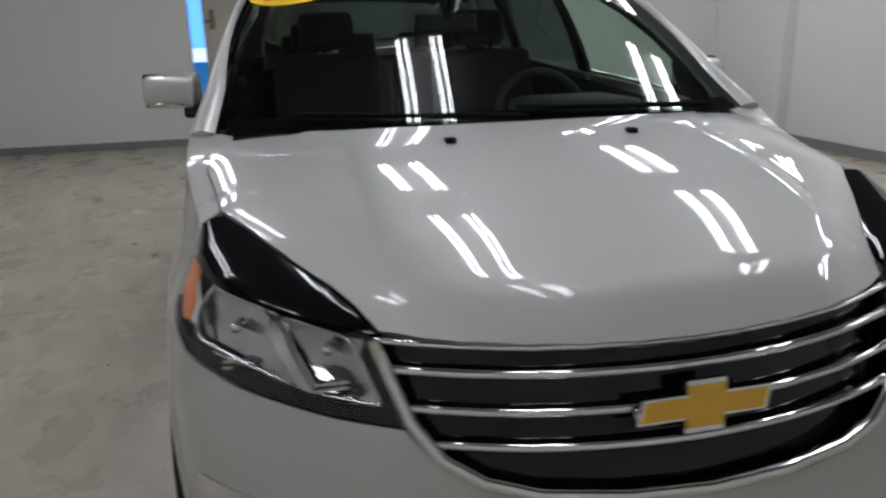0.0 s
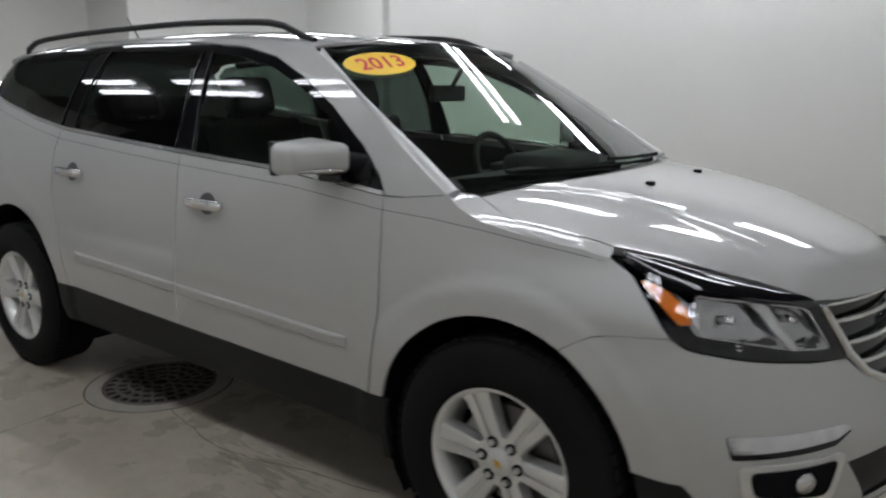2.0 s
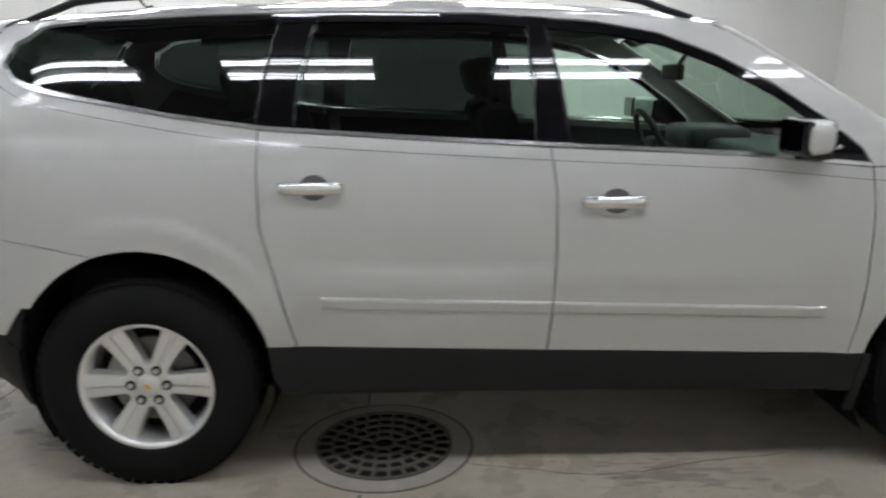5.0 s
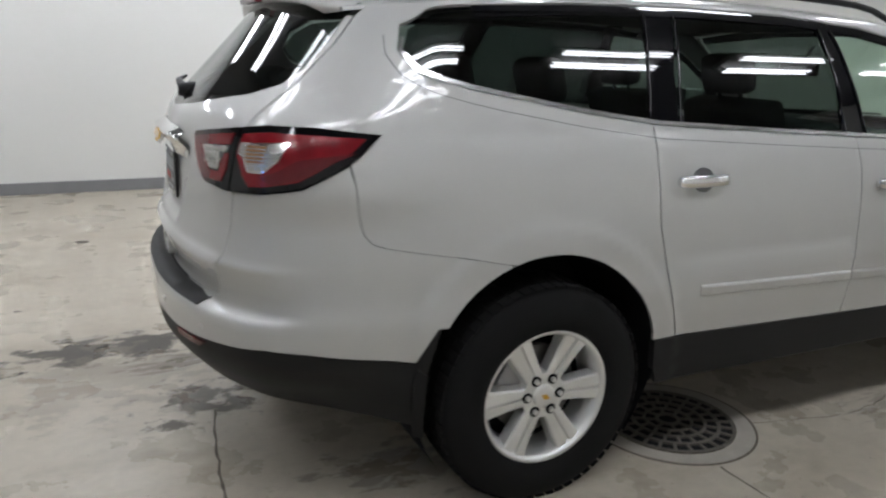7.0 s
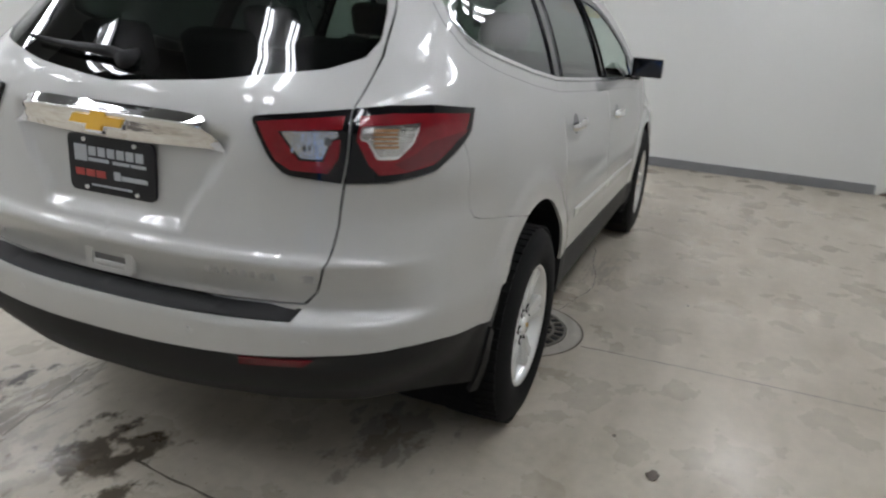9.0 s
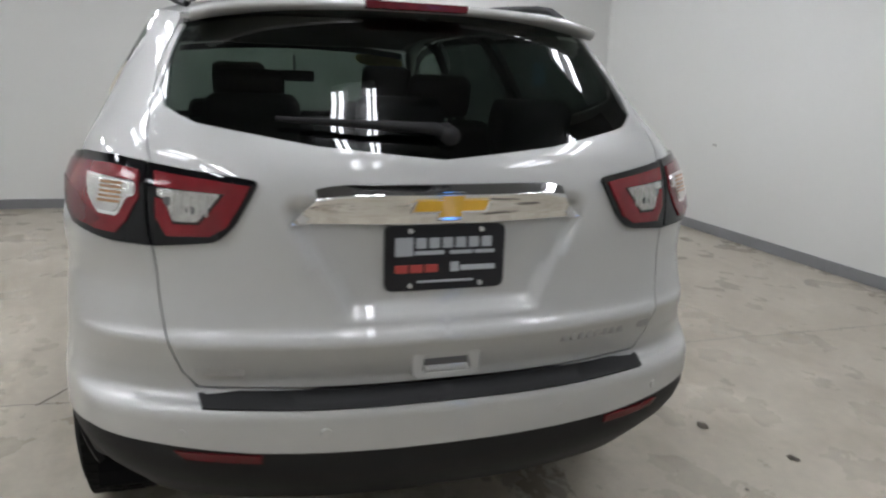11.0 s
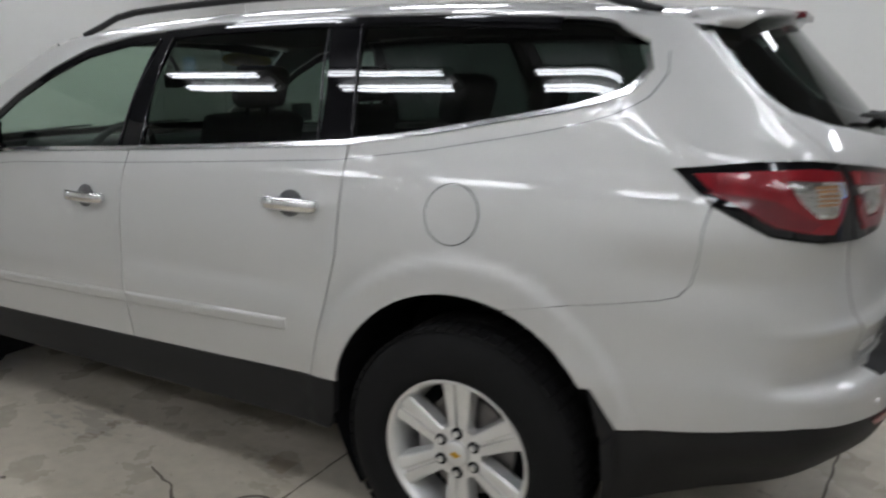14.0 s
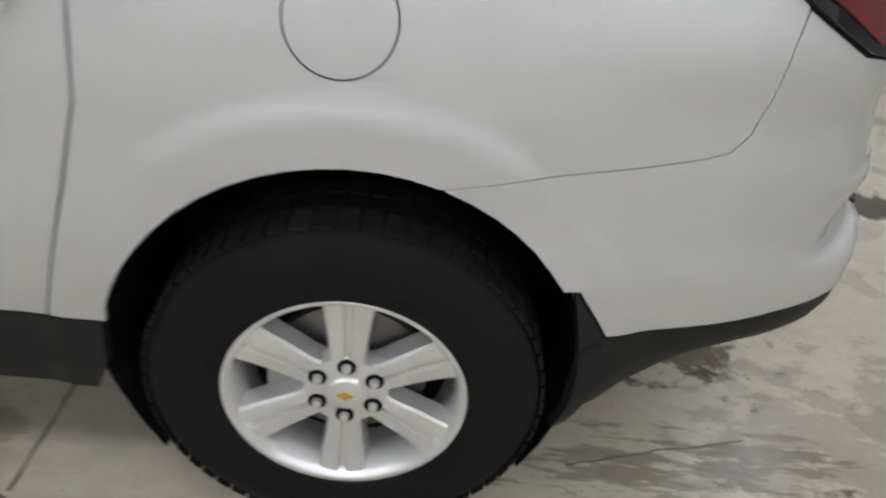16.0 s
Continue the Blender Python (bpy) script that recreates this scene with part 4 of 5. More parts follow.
    sheet("clear_lens", rounded([B(0.650, 1.216), B(0.516, 1.208), B(0.568, 1.146), B(0.620, 1.146), B(0.634, 1.196), B(0.650, 1.200)], 0.008), wrap, CLEAR_LENS, i_, "clear patterned lens", off=0.0168, lip=0.006, sign=s, gap=0.02)
    for yb_, zb in ((0.628, 1.190), (0.582, 1.172)):
        sheet("bulb", [B(yb_ + 0.010 * math.cos(a), zb + 0.010 * math.sin(a)) for a in np.linspace(0, 2 * math.pi, 13)[:-1]], wrap, SHADE_BULB_GREY, i_, "dark bulb behind the lens", off=0.0178, lip=0.002, sign=s, gap=0.02)
    for k in range(5):
        yr_ = 0.545 + 0.018 * k
        sheet("lens_rib", [B(yr_, 1.158), B(yr_ + 0.006, 1.158), B(yr_ + 0.004, 1.204), B(yr_ - 0.002, 1.204)], wrap, CLEAR_LENS, i_, "upright ribs in the clear lens", off=0.0185, lip=0.002, sign=s, gap=0.02)

# roof with its rear spoiler
fx = lambda y: SCREEN_X(1.617) + 0.102 * (1 - (y / edge_y(0.55)) ** 2)
ys = np.linspace(0, 0.63, 8)
roof_poly = [(fx(y) - 0.004, y) for y in ys] + [(x, edge_y(x) - 0.002) for x in np.linspace(0.50, -2.02, 30)] + [(-2.10, 0.60), (-2.12, 0.40), (-2.13, 0.0)]
sheet("roof", roof_poly, roof, PAINT, car, "silver roof", both=True, hint=(-0.7, 0.3, 0), gap=0.06)
nose_line = [wrap(*p) for p in (S(1.83, 1.043), S(1.92, 1.010), S(2.02, 0.983), N(0.745, 0.963), N(0.665, 0.947), N(0.545, 0.929), N(0.40, 0.926), N(0.2, 0.924), N(0.0, 0.922))]
lamp_line = [(1.805, 0.800), (1.87, 0.758), (1.94, 0.718), (2.02, 0.668), (2.11, 0.606), (2.18, 0.566)]
front_line = [(solve(lambda x: hood(x, y).z, 2.15, 2.52, 0.920 + 0.022 * y * y, False), y) for y in (0.535, 0.47, 0.40, 0.30, 0.20, 0.10, 0.0)]
hood_poly = [(1.505, 0.0), (1.49, 0.25), (1.44, 0.5), (1.36, 0.68), (1.33, hood_y(1.33))] + [(x, hood_y(x)) for x in (1.36, 1.40, 1.45, 1.5, 1.6, 1.7, 1.78)] + lamp_line + front_line
sheet("bonnet", hood_poly, hood, PAINT, car, "silver bonnet with two raised creases", both=True, hint=(1.8, 0.3, 0), lip=0.03, gap=0.028)

# windscreen
ws = [(q, 1.178) for q in np.linspace(-0.97, 0.97, 9)] + [(0.985, z) for z in (1.20, 1.3, 1.45, 1.6)] + [(q, 1.617) for q in np.linspace(0.98, -0.98, 9)] + [(-0.985, z) for z in (1.6, 1.45, 1.3, 1.20)]
wind = sheet("windscreen", ws, screen, WIND_GLASS, car, "clear windscreen", lip=0.0, gap=0.06, hint=(0, 0, 1.0))
band = [(q, 1.17) for q in np.linspace(-0.97, 0.97, 9)] + [(q, 1.205) for q in np.linspace(0.96, -0.96, 9)]
sheet("screen_border", band, screen, GLOSS_BLACK, wind, off=-0.004, lip=0.0, gap=0.05, hint=(0, 0, 1.0))
band = [(q, 1.585) for q in np.linspace(-0.97, 0.97, 9)] + [(q, 1.622) for q in np.linspace(0.97, -0.97, 9)]
sheet("screen_border", band, screen, GLOSS_BLACK, wind, off=-0.004, lip=0.0, gap=0.05, hint=(0, 0, 1.0))
# painted windscreen pillars
PX = np.linspace(1.32, 0.45, 60)
PZ = np.array([top_edge(x) for x in PX])


def pillar(z, k):
    x = float(np.interp(z, PZ, PX))
    a, b = Vector((x, edge_y(x), z)), screen(1.0, z)
    return a.lerp(b, k) + Vector((0.10, 0.05, 0.16)) * (0.34 * k * (1 - k))


for s in (1, -1):
    poly = [(z, -0.01) for z in np.linspace(1.172, 1.61, 10)] + [(1.615, k) for k in (0.25, 0.5, 0.75)] + [(z, 1.02) for z in np.linspace(1.612, 1.172, 10)] + [(1.170, k) for k in (0.75, 0.5, 0.25)]
    sheet("screen_pillar", poly, pillar, PAINT, car, "silver windscreen pillar", lip=0.02, sign=s, gap=0.03, hint=(0.3, 0, 0.9))
# cowl
bm = bmesh.new()
rows_ = []
for y in np.linspace(-0.79, 0.79, 17):
    p = screen(y / 0.80, 1.18)
    q = hood(1.505 - 0.17 * (abs(y) / 0.8) ** 2.2, y)
    rows_.append([bm.verts.new(p + Vector((-0.02, 0, -0.004))), bm.verts.new((p + q) / 2 + Vector((0, 0, -0.018))), bm.verts.new(q + Vector((0.03, 0, -0.014)))])
for a, b in zip(rows_, rows_[1:]):
    for k in range(2):
        bm.faces.new((a[k], a[k + 1], b[k + 1], b[k]))
part("cowl", bm, BLACK_TRIM, car, "black plastic cowl", True)

# nose: grille, lamps, bumper
CORNER = [N(0.545, 0.918), N(0.50, 0.79), N(0.455, 0.730), N(0.39, 0.698), N(0.30, 0.682), N(0.0, 0.668)]
bmp = [N(0.0, 0.660), N(0.30, 0.672), N(0.395, 0.690), N(0.465, 0.724), N(0.512, 0.775), N(0.62, 0.782)] + skin([(2.16, 0.808), (2.03, 0.838), (1.985, 0.8650), (1.86, 0.8548), (1.79, 0.8418), (1.745, 0.8178)])
bmp += skin(arc(1.49, 0.40, 0.440, 61.6, 12, 9)) + skin([(2.05, 0.482), (2.125, 0.400)]) + [N(0.80, 0.36), N(0.55, 0.33), N(0.0, 0.325), N(0.0, 0.36), N(0.50, 0.365), N(0.60, 0.52), N(0.0, 0.535)]
fb = sheet("front_bumper", bmp, wrap, PAINT, car, "silver painted front bumper", both=True, gap=0.035)
sheet("lower_grille", [N(0.0, 0.34), N(0.52, 0.345), N(0.62, 0.53), N(0.0, 0.55)], wrap, BLACK_TRIM, fb, "black lower grille", off=-0.02, lip=0.0, both=True)
sheet("front_valance", skin([(1.925, 0.486), (2.055, 0.486), (2.13, 0.404)]) + [N(0.80, 0.364), N(0.55, 0.334), N(0.0, 0.33), N(0.0, 0.24), N(0.6, 0.24)] + skin([(2.08, 0.25), (1.93, 0.26)]), wrap, BLACK_TRIM, car, "black plastic lower nose", off=-0.006, lip=0.02, both=True)
mesh_ = sheet("grille_backing", [N(0.0, 0.922), N(0.2, 0.923), N(0.40, 0.925), N(0.545, 0.927)] + CORNER[1:], wrap, GLOSS_BLACK, car, "black front grille with chrome bars", off=-0.035, lip=0.0, both=True)
# chrome surround and bars
bm = bmesh.new()


def nose_tube(bm, pts, r, n=8, out=0.0):
    """A bar along the nose on both sides."""
    half = [wrap(*p) + Vector((out, 0, 0)) for p in pts]
    line = [v * Vector((1, -1, 1)) for v in half] + [v for v in half[::-1] if v.y > 0.002]
    tube(bm, line, r, n)


ring = [N(0.0, 0.670), N(0.15, 0.673), N(0.30, 0.682), N(0.39, 0.700), N(0.455, 0.732), N(0.50, 0.79), N(0.53, 0.87), N(0.548, 0.918)]
nose_tube(bm, ring[::-1], 0.013, 8, 0.004)
part("grille_surround", bm, CHROME, mesh_, "chrome grille surround", True)
for z, yo in ((0.910, 0.545), (0.866, 0.526), (0.804, 0.500), (0.748, 0.470)):
    bm = bmesh.new()
    ys_ = np.linspace(yo, 0.0005, 9)
    zz_ = [z + (0.006 if z > 0.9 else 0.004) * (y / yo) ** 2 for y in ys_]
    nose_tube(bm, [N(y, h_) for y, h_ in zip(ys_, zz_)], 0.009 if z < 0.9 else 0.006, 8, -0.008)
    part("grille_bar", bm, CHROME, mesh_, "", True)


def bowtie(name, at, size, parent, rx, ry, rz):
    """A gold cross-shaped badge in a chrome frame."""
    m = pose(*at, rx, ry, rz)
    w, h, a, c = size, size * 0.36, size * 0.30, size * 0.17
    sl = 0.035
    prof = [(-w / 2 - sl * w, -c / 2), (-a / 2 - 0.02 * w, -c / 2), (-a / 2 - 0.035 * w, -h / 2), (a / 2 - 0.035 * w, -h / 2), (a / 2 - 0.02 * w, -c / 2), (w / 2 - sl * w, -c / 2),
            (w / 2 + sl * w, c / 2), (a / 2 + 0.02 * w, c / 2), (a / 2 + 0.035 * w, h / 2), (-a / 2 + 0.035 * w, h / 2), (-a / 2 + 0.02 * w, c / 2), (-w / 2 + sl * w, c / 2)]
    obs = []
    for k, (grow, d0, d1, mat) in enumerate(((1.0, 0.0, 0.014, CHROME), (0.90, 0.010, 0.019, GOLD))):
        bm = bmesh.new()
        pts = [(x * (grow if k == 0 else 0.93), y * (1.0 if k == 0 else 0.80)) for x, y in prof]
        lo = [bm.verts.new(m @ Vector((x, y, d0))) for x, y in pts]
        hi = [bm.verts.new(m @ Vector((x * 0.985, y * 0.95, d1))) for x, y in pts]
        bm.faces.new(lo[::-1])
        bm.faces.new(hi)
        for i in range(12):
            bm.faces.new((lo[i], lo[(i + 1) % 12], hi[(i + 1) % 12], hi[i]))
        obs.append(part(name if k == 0 else "badge_face", bm, mat, parent if k == 0 else obs[0], "gold cross-shaped badge with chrome edge" if k == 0 else ""))
    return obs[0]


bowtie("badge", (2.442, 0, 0.805), 0.255, mesh_, 90 - 20, 0, 90)
bowtie("badge", (-2.594, 0, 1.186), 0.190, gate, 90 - 12, 0, -90)

def lamp_top(k, w):
    """The lamp's black top: from the bonnet's edge (w 0) to the lens (w 1), k from the rear tip to the grille."""
    j = min(4, max(0, int(k)))
    t = k - j
    ends = []
    for q in (j, j + 1):
        x, y = lamp_line[q]
        ends.append((hood(x, y + 0.004), nose_line[q]))
    a, b = ends[0][0].lerp(ends[1][0], t), ends[0][1].lerp(ends[1][1], t)
    return a.lerp(b, w) + Vector((0.10, 0.25, 0.30)) * (0.11 * w * (1 - w))


for s in (1, -1):
    lampl = skin([(1.80, 1.046), (1.83, 1.043), (1.92, 1.010), (2.02, 0.983)]) + [N(0.745, 0.963), N(0.665, 0.947), N(0.556, 0.929), N(0.535, 0.86), N(0.507, 0.778), N(0.62, 0.787)] + skin([(2.16, 0.813), (2.03, 0.843), (1.99, 0.866), (1.94, 0.93), (1.865, 1.005)])
    hl = sheet("headlight", lampl, wrap, GLOSS_BLACK, car, "headlight with black bezel and amber corner lens", off=-0.064, lip=0.0, sign=s, gap=0.035)
    sheet("lens_cover", lampl, wrap, LENS_GLASS, hl, "clear headlight cover", off=0.002, lip=0.0, sign=s, gap=0.035)
    sheet("bezel", lampl[:7] + [N(0.580, 0.920), N(0.66, 0.937), N(0.735, 0.953)] + skin([(2.025, 0.972), (1.975, 0.983), (1.91, 1.000), (1.85, 1.026)]), wrap, GLOSS_BLACK, hl, "", off=-0.003, lip=0.02, sign=s, gap=0.03)
    sheet("bezel", lampl[6:14] + skin([(1.955, 0.935), (2.005, 0.882), (2.055, 0.868), (2.16, 0.842)]) + [N(0.62, 0.812), N(0.540, 0.802), N(0.575, 0.895)], wrap, GLOSS_BLACK, hl, "", off=-0.003, lip=0.02, sign=s, gap=0.03)
    cells = ([N(0.546, 0.806), N(0.582, 0.905), N(0.602, 0.919), N(0.640, 0.928), N(0.702, 0.939), N(0.684, 0.880), N(0.652, 0.816)],
             [N(0.680, 0.821), N(0.708, 0.878), N(0.735, 0.947)] + skin([(2.060, 0.960), (2.028, 0.967), (2.035, 0.915), (2.065, 0.872), (2.16, 0.848)]))
    for cell in cells:
        cu, cz = sum(p[0] for p in cell) / len(cell), sum(p[1] for p in cell) / len(cell)
        wu, wz = max(abs(p[0] - cu) for p in cell), max(abs(p[1] - cz) for p in cell)

        def bowl(u, z):
            k = ((u - cu) / wu) ** 2 + ((z - cz) / wz) ** 2
            return wrap(u, z) + Vector((-0.8, -0.35, 0)) * (0.052 * max(0.0, 1 - k) ** 0.7)

        loop = [wrap(a, b) + Vector((-0.012, -0.004, 0)) for a, b in rounded(cell, 0.012)]
        bm = bmesh.new()
        tube(bm, [p * Vector((1, s, 1)) for p in loop + loop[:2]], 0.0038, 6)
        bmesh.ops.recalc_face_normals(bm, faces=bm.faces)
        edge = part("cell_rim", bm, LAMP_CHROME, hl, "bright rim of a lamp cell", True)
        sheet("bowl", rounded(cell, 0.012), bowl, LAMP_BOWL, edge, "grey reflector bowl", off=-0.0115, lip=0.0, sign=s, gap=0.011)
        c0 = wrap(cu, cz) + Vector((-0.045, -0.02, 0.004))
        bm = bmesh.new()
        cyl(bm, c0 * Vector((1, s, 1)), (c0 + Vector((0.030, 0.012, 0))) * Vector((1, s, 1)), 0.012, 0.009, 14)
        part("bulb_shield", bm, CHROME, edge, "small bright bulb shield", True)
        for dz in (-0.75, -0.62):
            c1 = wrap(cu + 0.1 * wu, cz + dz * wz) + Vector((-0.014, -0.005, 0))
            part("bulb_ledge", boxes((tuple(min(a, b) for a, b in zip((c1 + Vector((-0.008, -0.030, -0.003))) * Vector((1, s, 1)), (c1 + Vector((0.004, 0.030, 0.003))) * Vector((1, s, 1)))), tuple(max(a, b) for a, b in zip((c1 + Vector((-0.008, -0.030, -0.003))) * Vector((1, s, 1)), (c1 + Vector((0.004, 0.030, 0.003))) * Vector((1, s, 1)))), 0.001)), LAMP_CHROME, edge)
    sheet("divider", [N(0.655, 0.814), N(0.678, 0.817), N(0.734, 0.950), N(0.706, 0.943)], wrap, LAMP_CHROME, hl, "bright slanting divider", off=-0.007, lip=0.012, sign=s, gap=0.03)
    amber = skin([(1.885, 0.998), (1.925, 0.992), (1.962, 0.975), (2.010, 0.940), (2.028, 0.905), (2.004, 0.902), (1.940, 0.955)])
    sheet("amber_lens", amber, wrap, AMBER, hl, "amber turn signal lens", off=-0.003, lip=0.012, sign=s, gap=0.02)
    sheet("marker_strip", skin([(1.966, 0.978), (1.978, 0.972), (2.030, 0.938), (2.046, 0.900), (2.034, 0.900), (2.014, 0.940)]), wrap, LAMP_CHROME, hl, "", off=-0.004, lip=0.012, sign=s, gap=0.02)
    # the lamp's black top, level with the bonnet
    top = [(k, 0.0) for k in np.linspace(0, 5, 16)] + [(k, 1.0) for k in np.linspace(5, 0, 16)]
    sheet("bezel_top", top, lamp_top, GLOSS_BLACK, hl, "gloss black top of the lamp", off=-0.002, lip=0.02, sign=s, hint=(1.7, 0.3, 0.5), gap=0.22)
    # fog lamp and its trim
    fog = rounded(skin([(2.135, 0.630), (2.152, 0.568)]) + [N(0.64, 0.575), N(0.57, 0.602), N(0.60, 0.622)], 0.012)
    fg = sheet("fog_lamp_trim", fog, wrap, GLOSS_BLACK, fb, "dark recess with a clear running lamp", off=0.002, lip=0.004, sign=s, gap=0.03)
    sheet("running_lamp", rounded(skin([(2.136, 0.631), (2.152, 0.586)]) + [N(0.64, 0.592), N(0.575, 0.608), N(0.60, 0.623)], 0.010), wrap, LAMP_CHROME, fg, "clear running lamp", off=0.008, lip=0.006, sign=s, gap=0.03)
    low = rounded(skin([(2.165, 0.553), (2.185, 0.455)]) + [N(0.66, 0.43), N(0.61, 0.555)], 0.03)
    fg2 = sheet("fog_lamp_housing", low, wrap, ALLOY, fb, "silver fog lamp surround", off=0.007, lip=0.01, sign=s, gap=0.03)
    low = rounded(skin([(2.190, 0.538), (2.205, 0.470)]) + [N(0.68, 0.452), N(0.64, 0.54)], 0.025)
    fg3 = sheet("fog_lamp_pocket", low, wrap, DARK, fg2, "black pocket", off=0.010, lip=0.0, sign=s, gap=0.03)
    c = wrap(*N(0.74, 0.498))
    nrm = Vector((0.75, 0.65, 0)).normalized()
    bm = bmesh.new()
    cyl(bm, (c - nrm * 0.01) * Vector((1, s, 1)), (c + nrm * 0.014) * Vector((1, s, 1)), 0.030, 0.027, 20)
    part("fog_lamp", bm, LAMP_CHROME, fg2, "round clear fog lamp", True)

# spoiler over the rear glass
bm = bmesh.new()
secs = []
for y in np.linspace(-0.575, 0.575, 21):
    xb = -2.250 + 0.075 * (y / 0.575) ** 2
    zt = ROOF_MID(-2.06) + 0.008 - 0.055 * (0.35 * (y / 0.62) ** 2 + 0.65 * (abs(y) / 0.62) ** 6)
    pts = [(-2.02, zt - 0.002), (-2.12, zt - 0.006), (xb + 0.01, zt - 0.018), (xb - 0.006, zt - 0.028), (xb + 0.004, zt - 0.040), (-2.15, zt - 0.050), (-2.09, zt - 0.040)]
    secs.append([bm.verts.new((x, y, z)) for x, z in pts])
for a, b in zip(secs, secs[1:]):
    for i in range(len(a) - 1):
        bm.faces.new((a[i], a[i + 1], b[i + 1], b[i]))
bm.faces.new(secs[0])
bm.faces.new(secs[-1][::-1])
bmesh.ops.recalc_face_normals(bm, faces=bm.faces)
sp = part("spoiler", bm, PAINT, gate, "silver roof spoiler", True)
part("brake_light", boxes(((-2.272, -0.14, 1.652), (-2.236, 0.14, 1.672), 0.004)), DEEP_RED, sp, "dark red high brake light")

# tailgate fittings: a chrome blade, its narrow top facing up and its broad face hanging over the plate
def blade(v, w):
    """v across, w from the top's back edge (0) over the bend (0.3) to the lower lip (1)."""
    a = abs(v)
    half = 0.292 + 0.082 * (w if w > 0.3 else 0.3) ** 1.2
    y = v * half
    z = 1.236 - 0.020 * min(1.0, w / 0.3) - 0.066 * max(0.0, (w - 0.3) / 0.7) - 0.012 * a ** 8
    z -= 0.010 * (1 - a * a) * max(0.0, (w - 0.3) / 0.7)
    out = 0.034 * min(1.0, w / 0.3) - 0.020 * max(0.0, (w - 0.3) / 0.7)
    return Vector((wrap(*B(max(abs(y), 1e-4), max(z, 1.13))).x - 0.004 - out * (1 - 0.55 * a ** 8), y, z))


bm = bmesh.new()
rows_ = [[bm.verts.new(blade(v, w)) for w in (0, 0.1, 0.22, 0.27, 0.3, 0.33, 0.4, 0.55, 0.7, 0.85, 0.97, 1.0)] for v in np.linspace(-1, 1, 41)]
for a, b in zip(rows_, rows_[1:]):
    for k in range(len(a) - 1):
        bm.faces.new((a[k], a[k + 1], b[k + 1], b[k]))
bmesh.ops.recalc_face_normals(bm, faces=bm.faces)
if sum(f.normal.x for f in bm.faces) > 0:
    bmesh.ops.reverse_faces(bm, faces=bm.faces)
part("chrome_bar", bm, CHROME, gate, "chrome blade over the number plate", True)
# plain dealer plate: bars stand in for its lettering
bm = bmesh.new()
corners = rounded([(-0.153, 0.975), (0.153, 0.975), (0.153, 1.137), (-0.153, 1.137)], 0.022, None, 5)
lo_ = [bm.verts.new((-2.560, y, z)) for y, z in corners]
hi_ = [bm.verts.new((-2.572, y, z)) for y, z in corners]
bm.faces.new(lo_)
bm.faces.new(hi_[::-1])
for k in range(len(corners)):
    bm.faces.new((lo_[k], hi_[k], hi_[(k + 1) % len(corners)], lo_[(k + 1) % len(corners)]))
bmesh.ops.recalc_face_normals(bm, faces=bm.faces)
plate = part("dealer_plate", bm, PLATE_BLACK, gate, "black dealer plate with pale and red bars")
bars = [(0.128, 0.083, 1.062, 1.108, INK_WHITE), (0.078, 0.005, 1.064, 1.074, INK_WHITE), (-0.01, -0.068, 1.064, 1.073, INK_WHITE), (-0.074, -0.125, 1.064, 1.073, INK_WHITE),
        (0.128, 0.096, 1.020, 1.040, INK_RED), (0.090, 0.058, 1.020, 1.040, INK_RED), (0.052, 0.020, 1.020, 1.040, INK_RED), (-0.012, -0.034, 1.020, 1.044, INK_WHITE),
        (-0.038, -0.128, 1.022, 1.035, INK_WHITE), (0.072, -0.072, 0.994, 1.000, INK_WHITE)]
bars += [(0.076 - 0.0335 * k, 0.050 - 0.0335 * k, 1.080, 1.106, INK_WHITE) for k in range(6)]
for y1, y0, z0, z1, mat in bars:
    part("plate_bar", boxes(((-2.5745, y0, z0), (-2.572, y1, z1), 0.0008)), mat, plate)
for y in (-0.09, 0.09):
    for z in (0.988, 1.124):
        bm = bmesh.new()
        cyl(bm, (-2.577, y, z), (-2.570, y, z), 0.006, n=12)
        part("screw", bm, ALLOY, plate)
# model lettering as plain bars, release handle
for y0, y1, z in ((-0.33, -0.54, 0.818), (-0.59, -0.62, 0.820), (0.49, 0.60, 0.782)):
    for k in range(8):
        a = y0 + (y1 - y0) * k / 8
        c = wrap(*B(abs(a), z))
        part("letter_bar", boxes(((c.x - 0.007, a - 0.008, z), (c.x + 0.006, a + 0.008, z + 0.020), 0.001)), LAMP_GREY, gate)
hz = 0.792
c = wrap(*B(0.0, hz))
bm = bmesh.new()
out_ = rounded([(-0.088, hz - 0.036), (0.088, hz - 0.036), (0.092, hz + 0.036), (-0.092, hz + 0.036)], 0.02, None, 5)
in_ = rounded([(-0.062, hz - 0.020), (0.062, hz - 0.020), (0.056, hz + 0.026), (-0.056, hz + 0.026)], 0.014, None, 5)
loops = [[bm.verts.new((c.x + dx, y * g, hz + (z - hz) * g)) for y, z in lp] for lp, dx, g in ((out_, 0.010, 1.0), (out_, -0.006, 1.0), (out_, -0.010, 0.95), (in_, -0.009, 1.04), (in_, 0.012, 0.94))]
for a, b in zip(loops, loops[1:]):
    for k in range(len(a)):
        bm.faces.new((a[k], a[(k + 1) % len(a)], b[(k + 1) % len(a)], b[k]))
bmesh.ops.recalc_face_normals(bm, faces=bm.faces)
rh = part("release_handle", bm, PAINT, gate, "silver tailgate handle surround")
# dark box, set proud, paints in the shade of the hollow slot
part("pocket_shade", boxes(((c.x - 0.005, -0.056, hz - 0.004), (c.x + 0.010, 0.056, hz + 0.026), 0.002)), SHADE_BULB_GREY, rh)
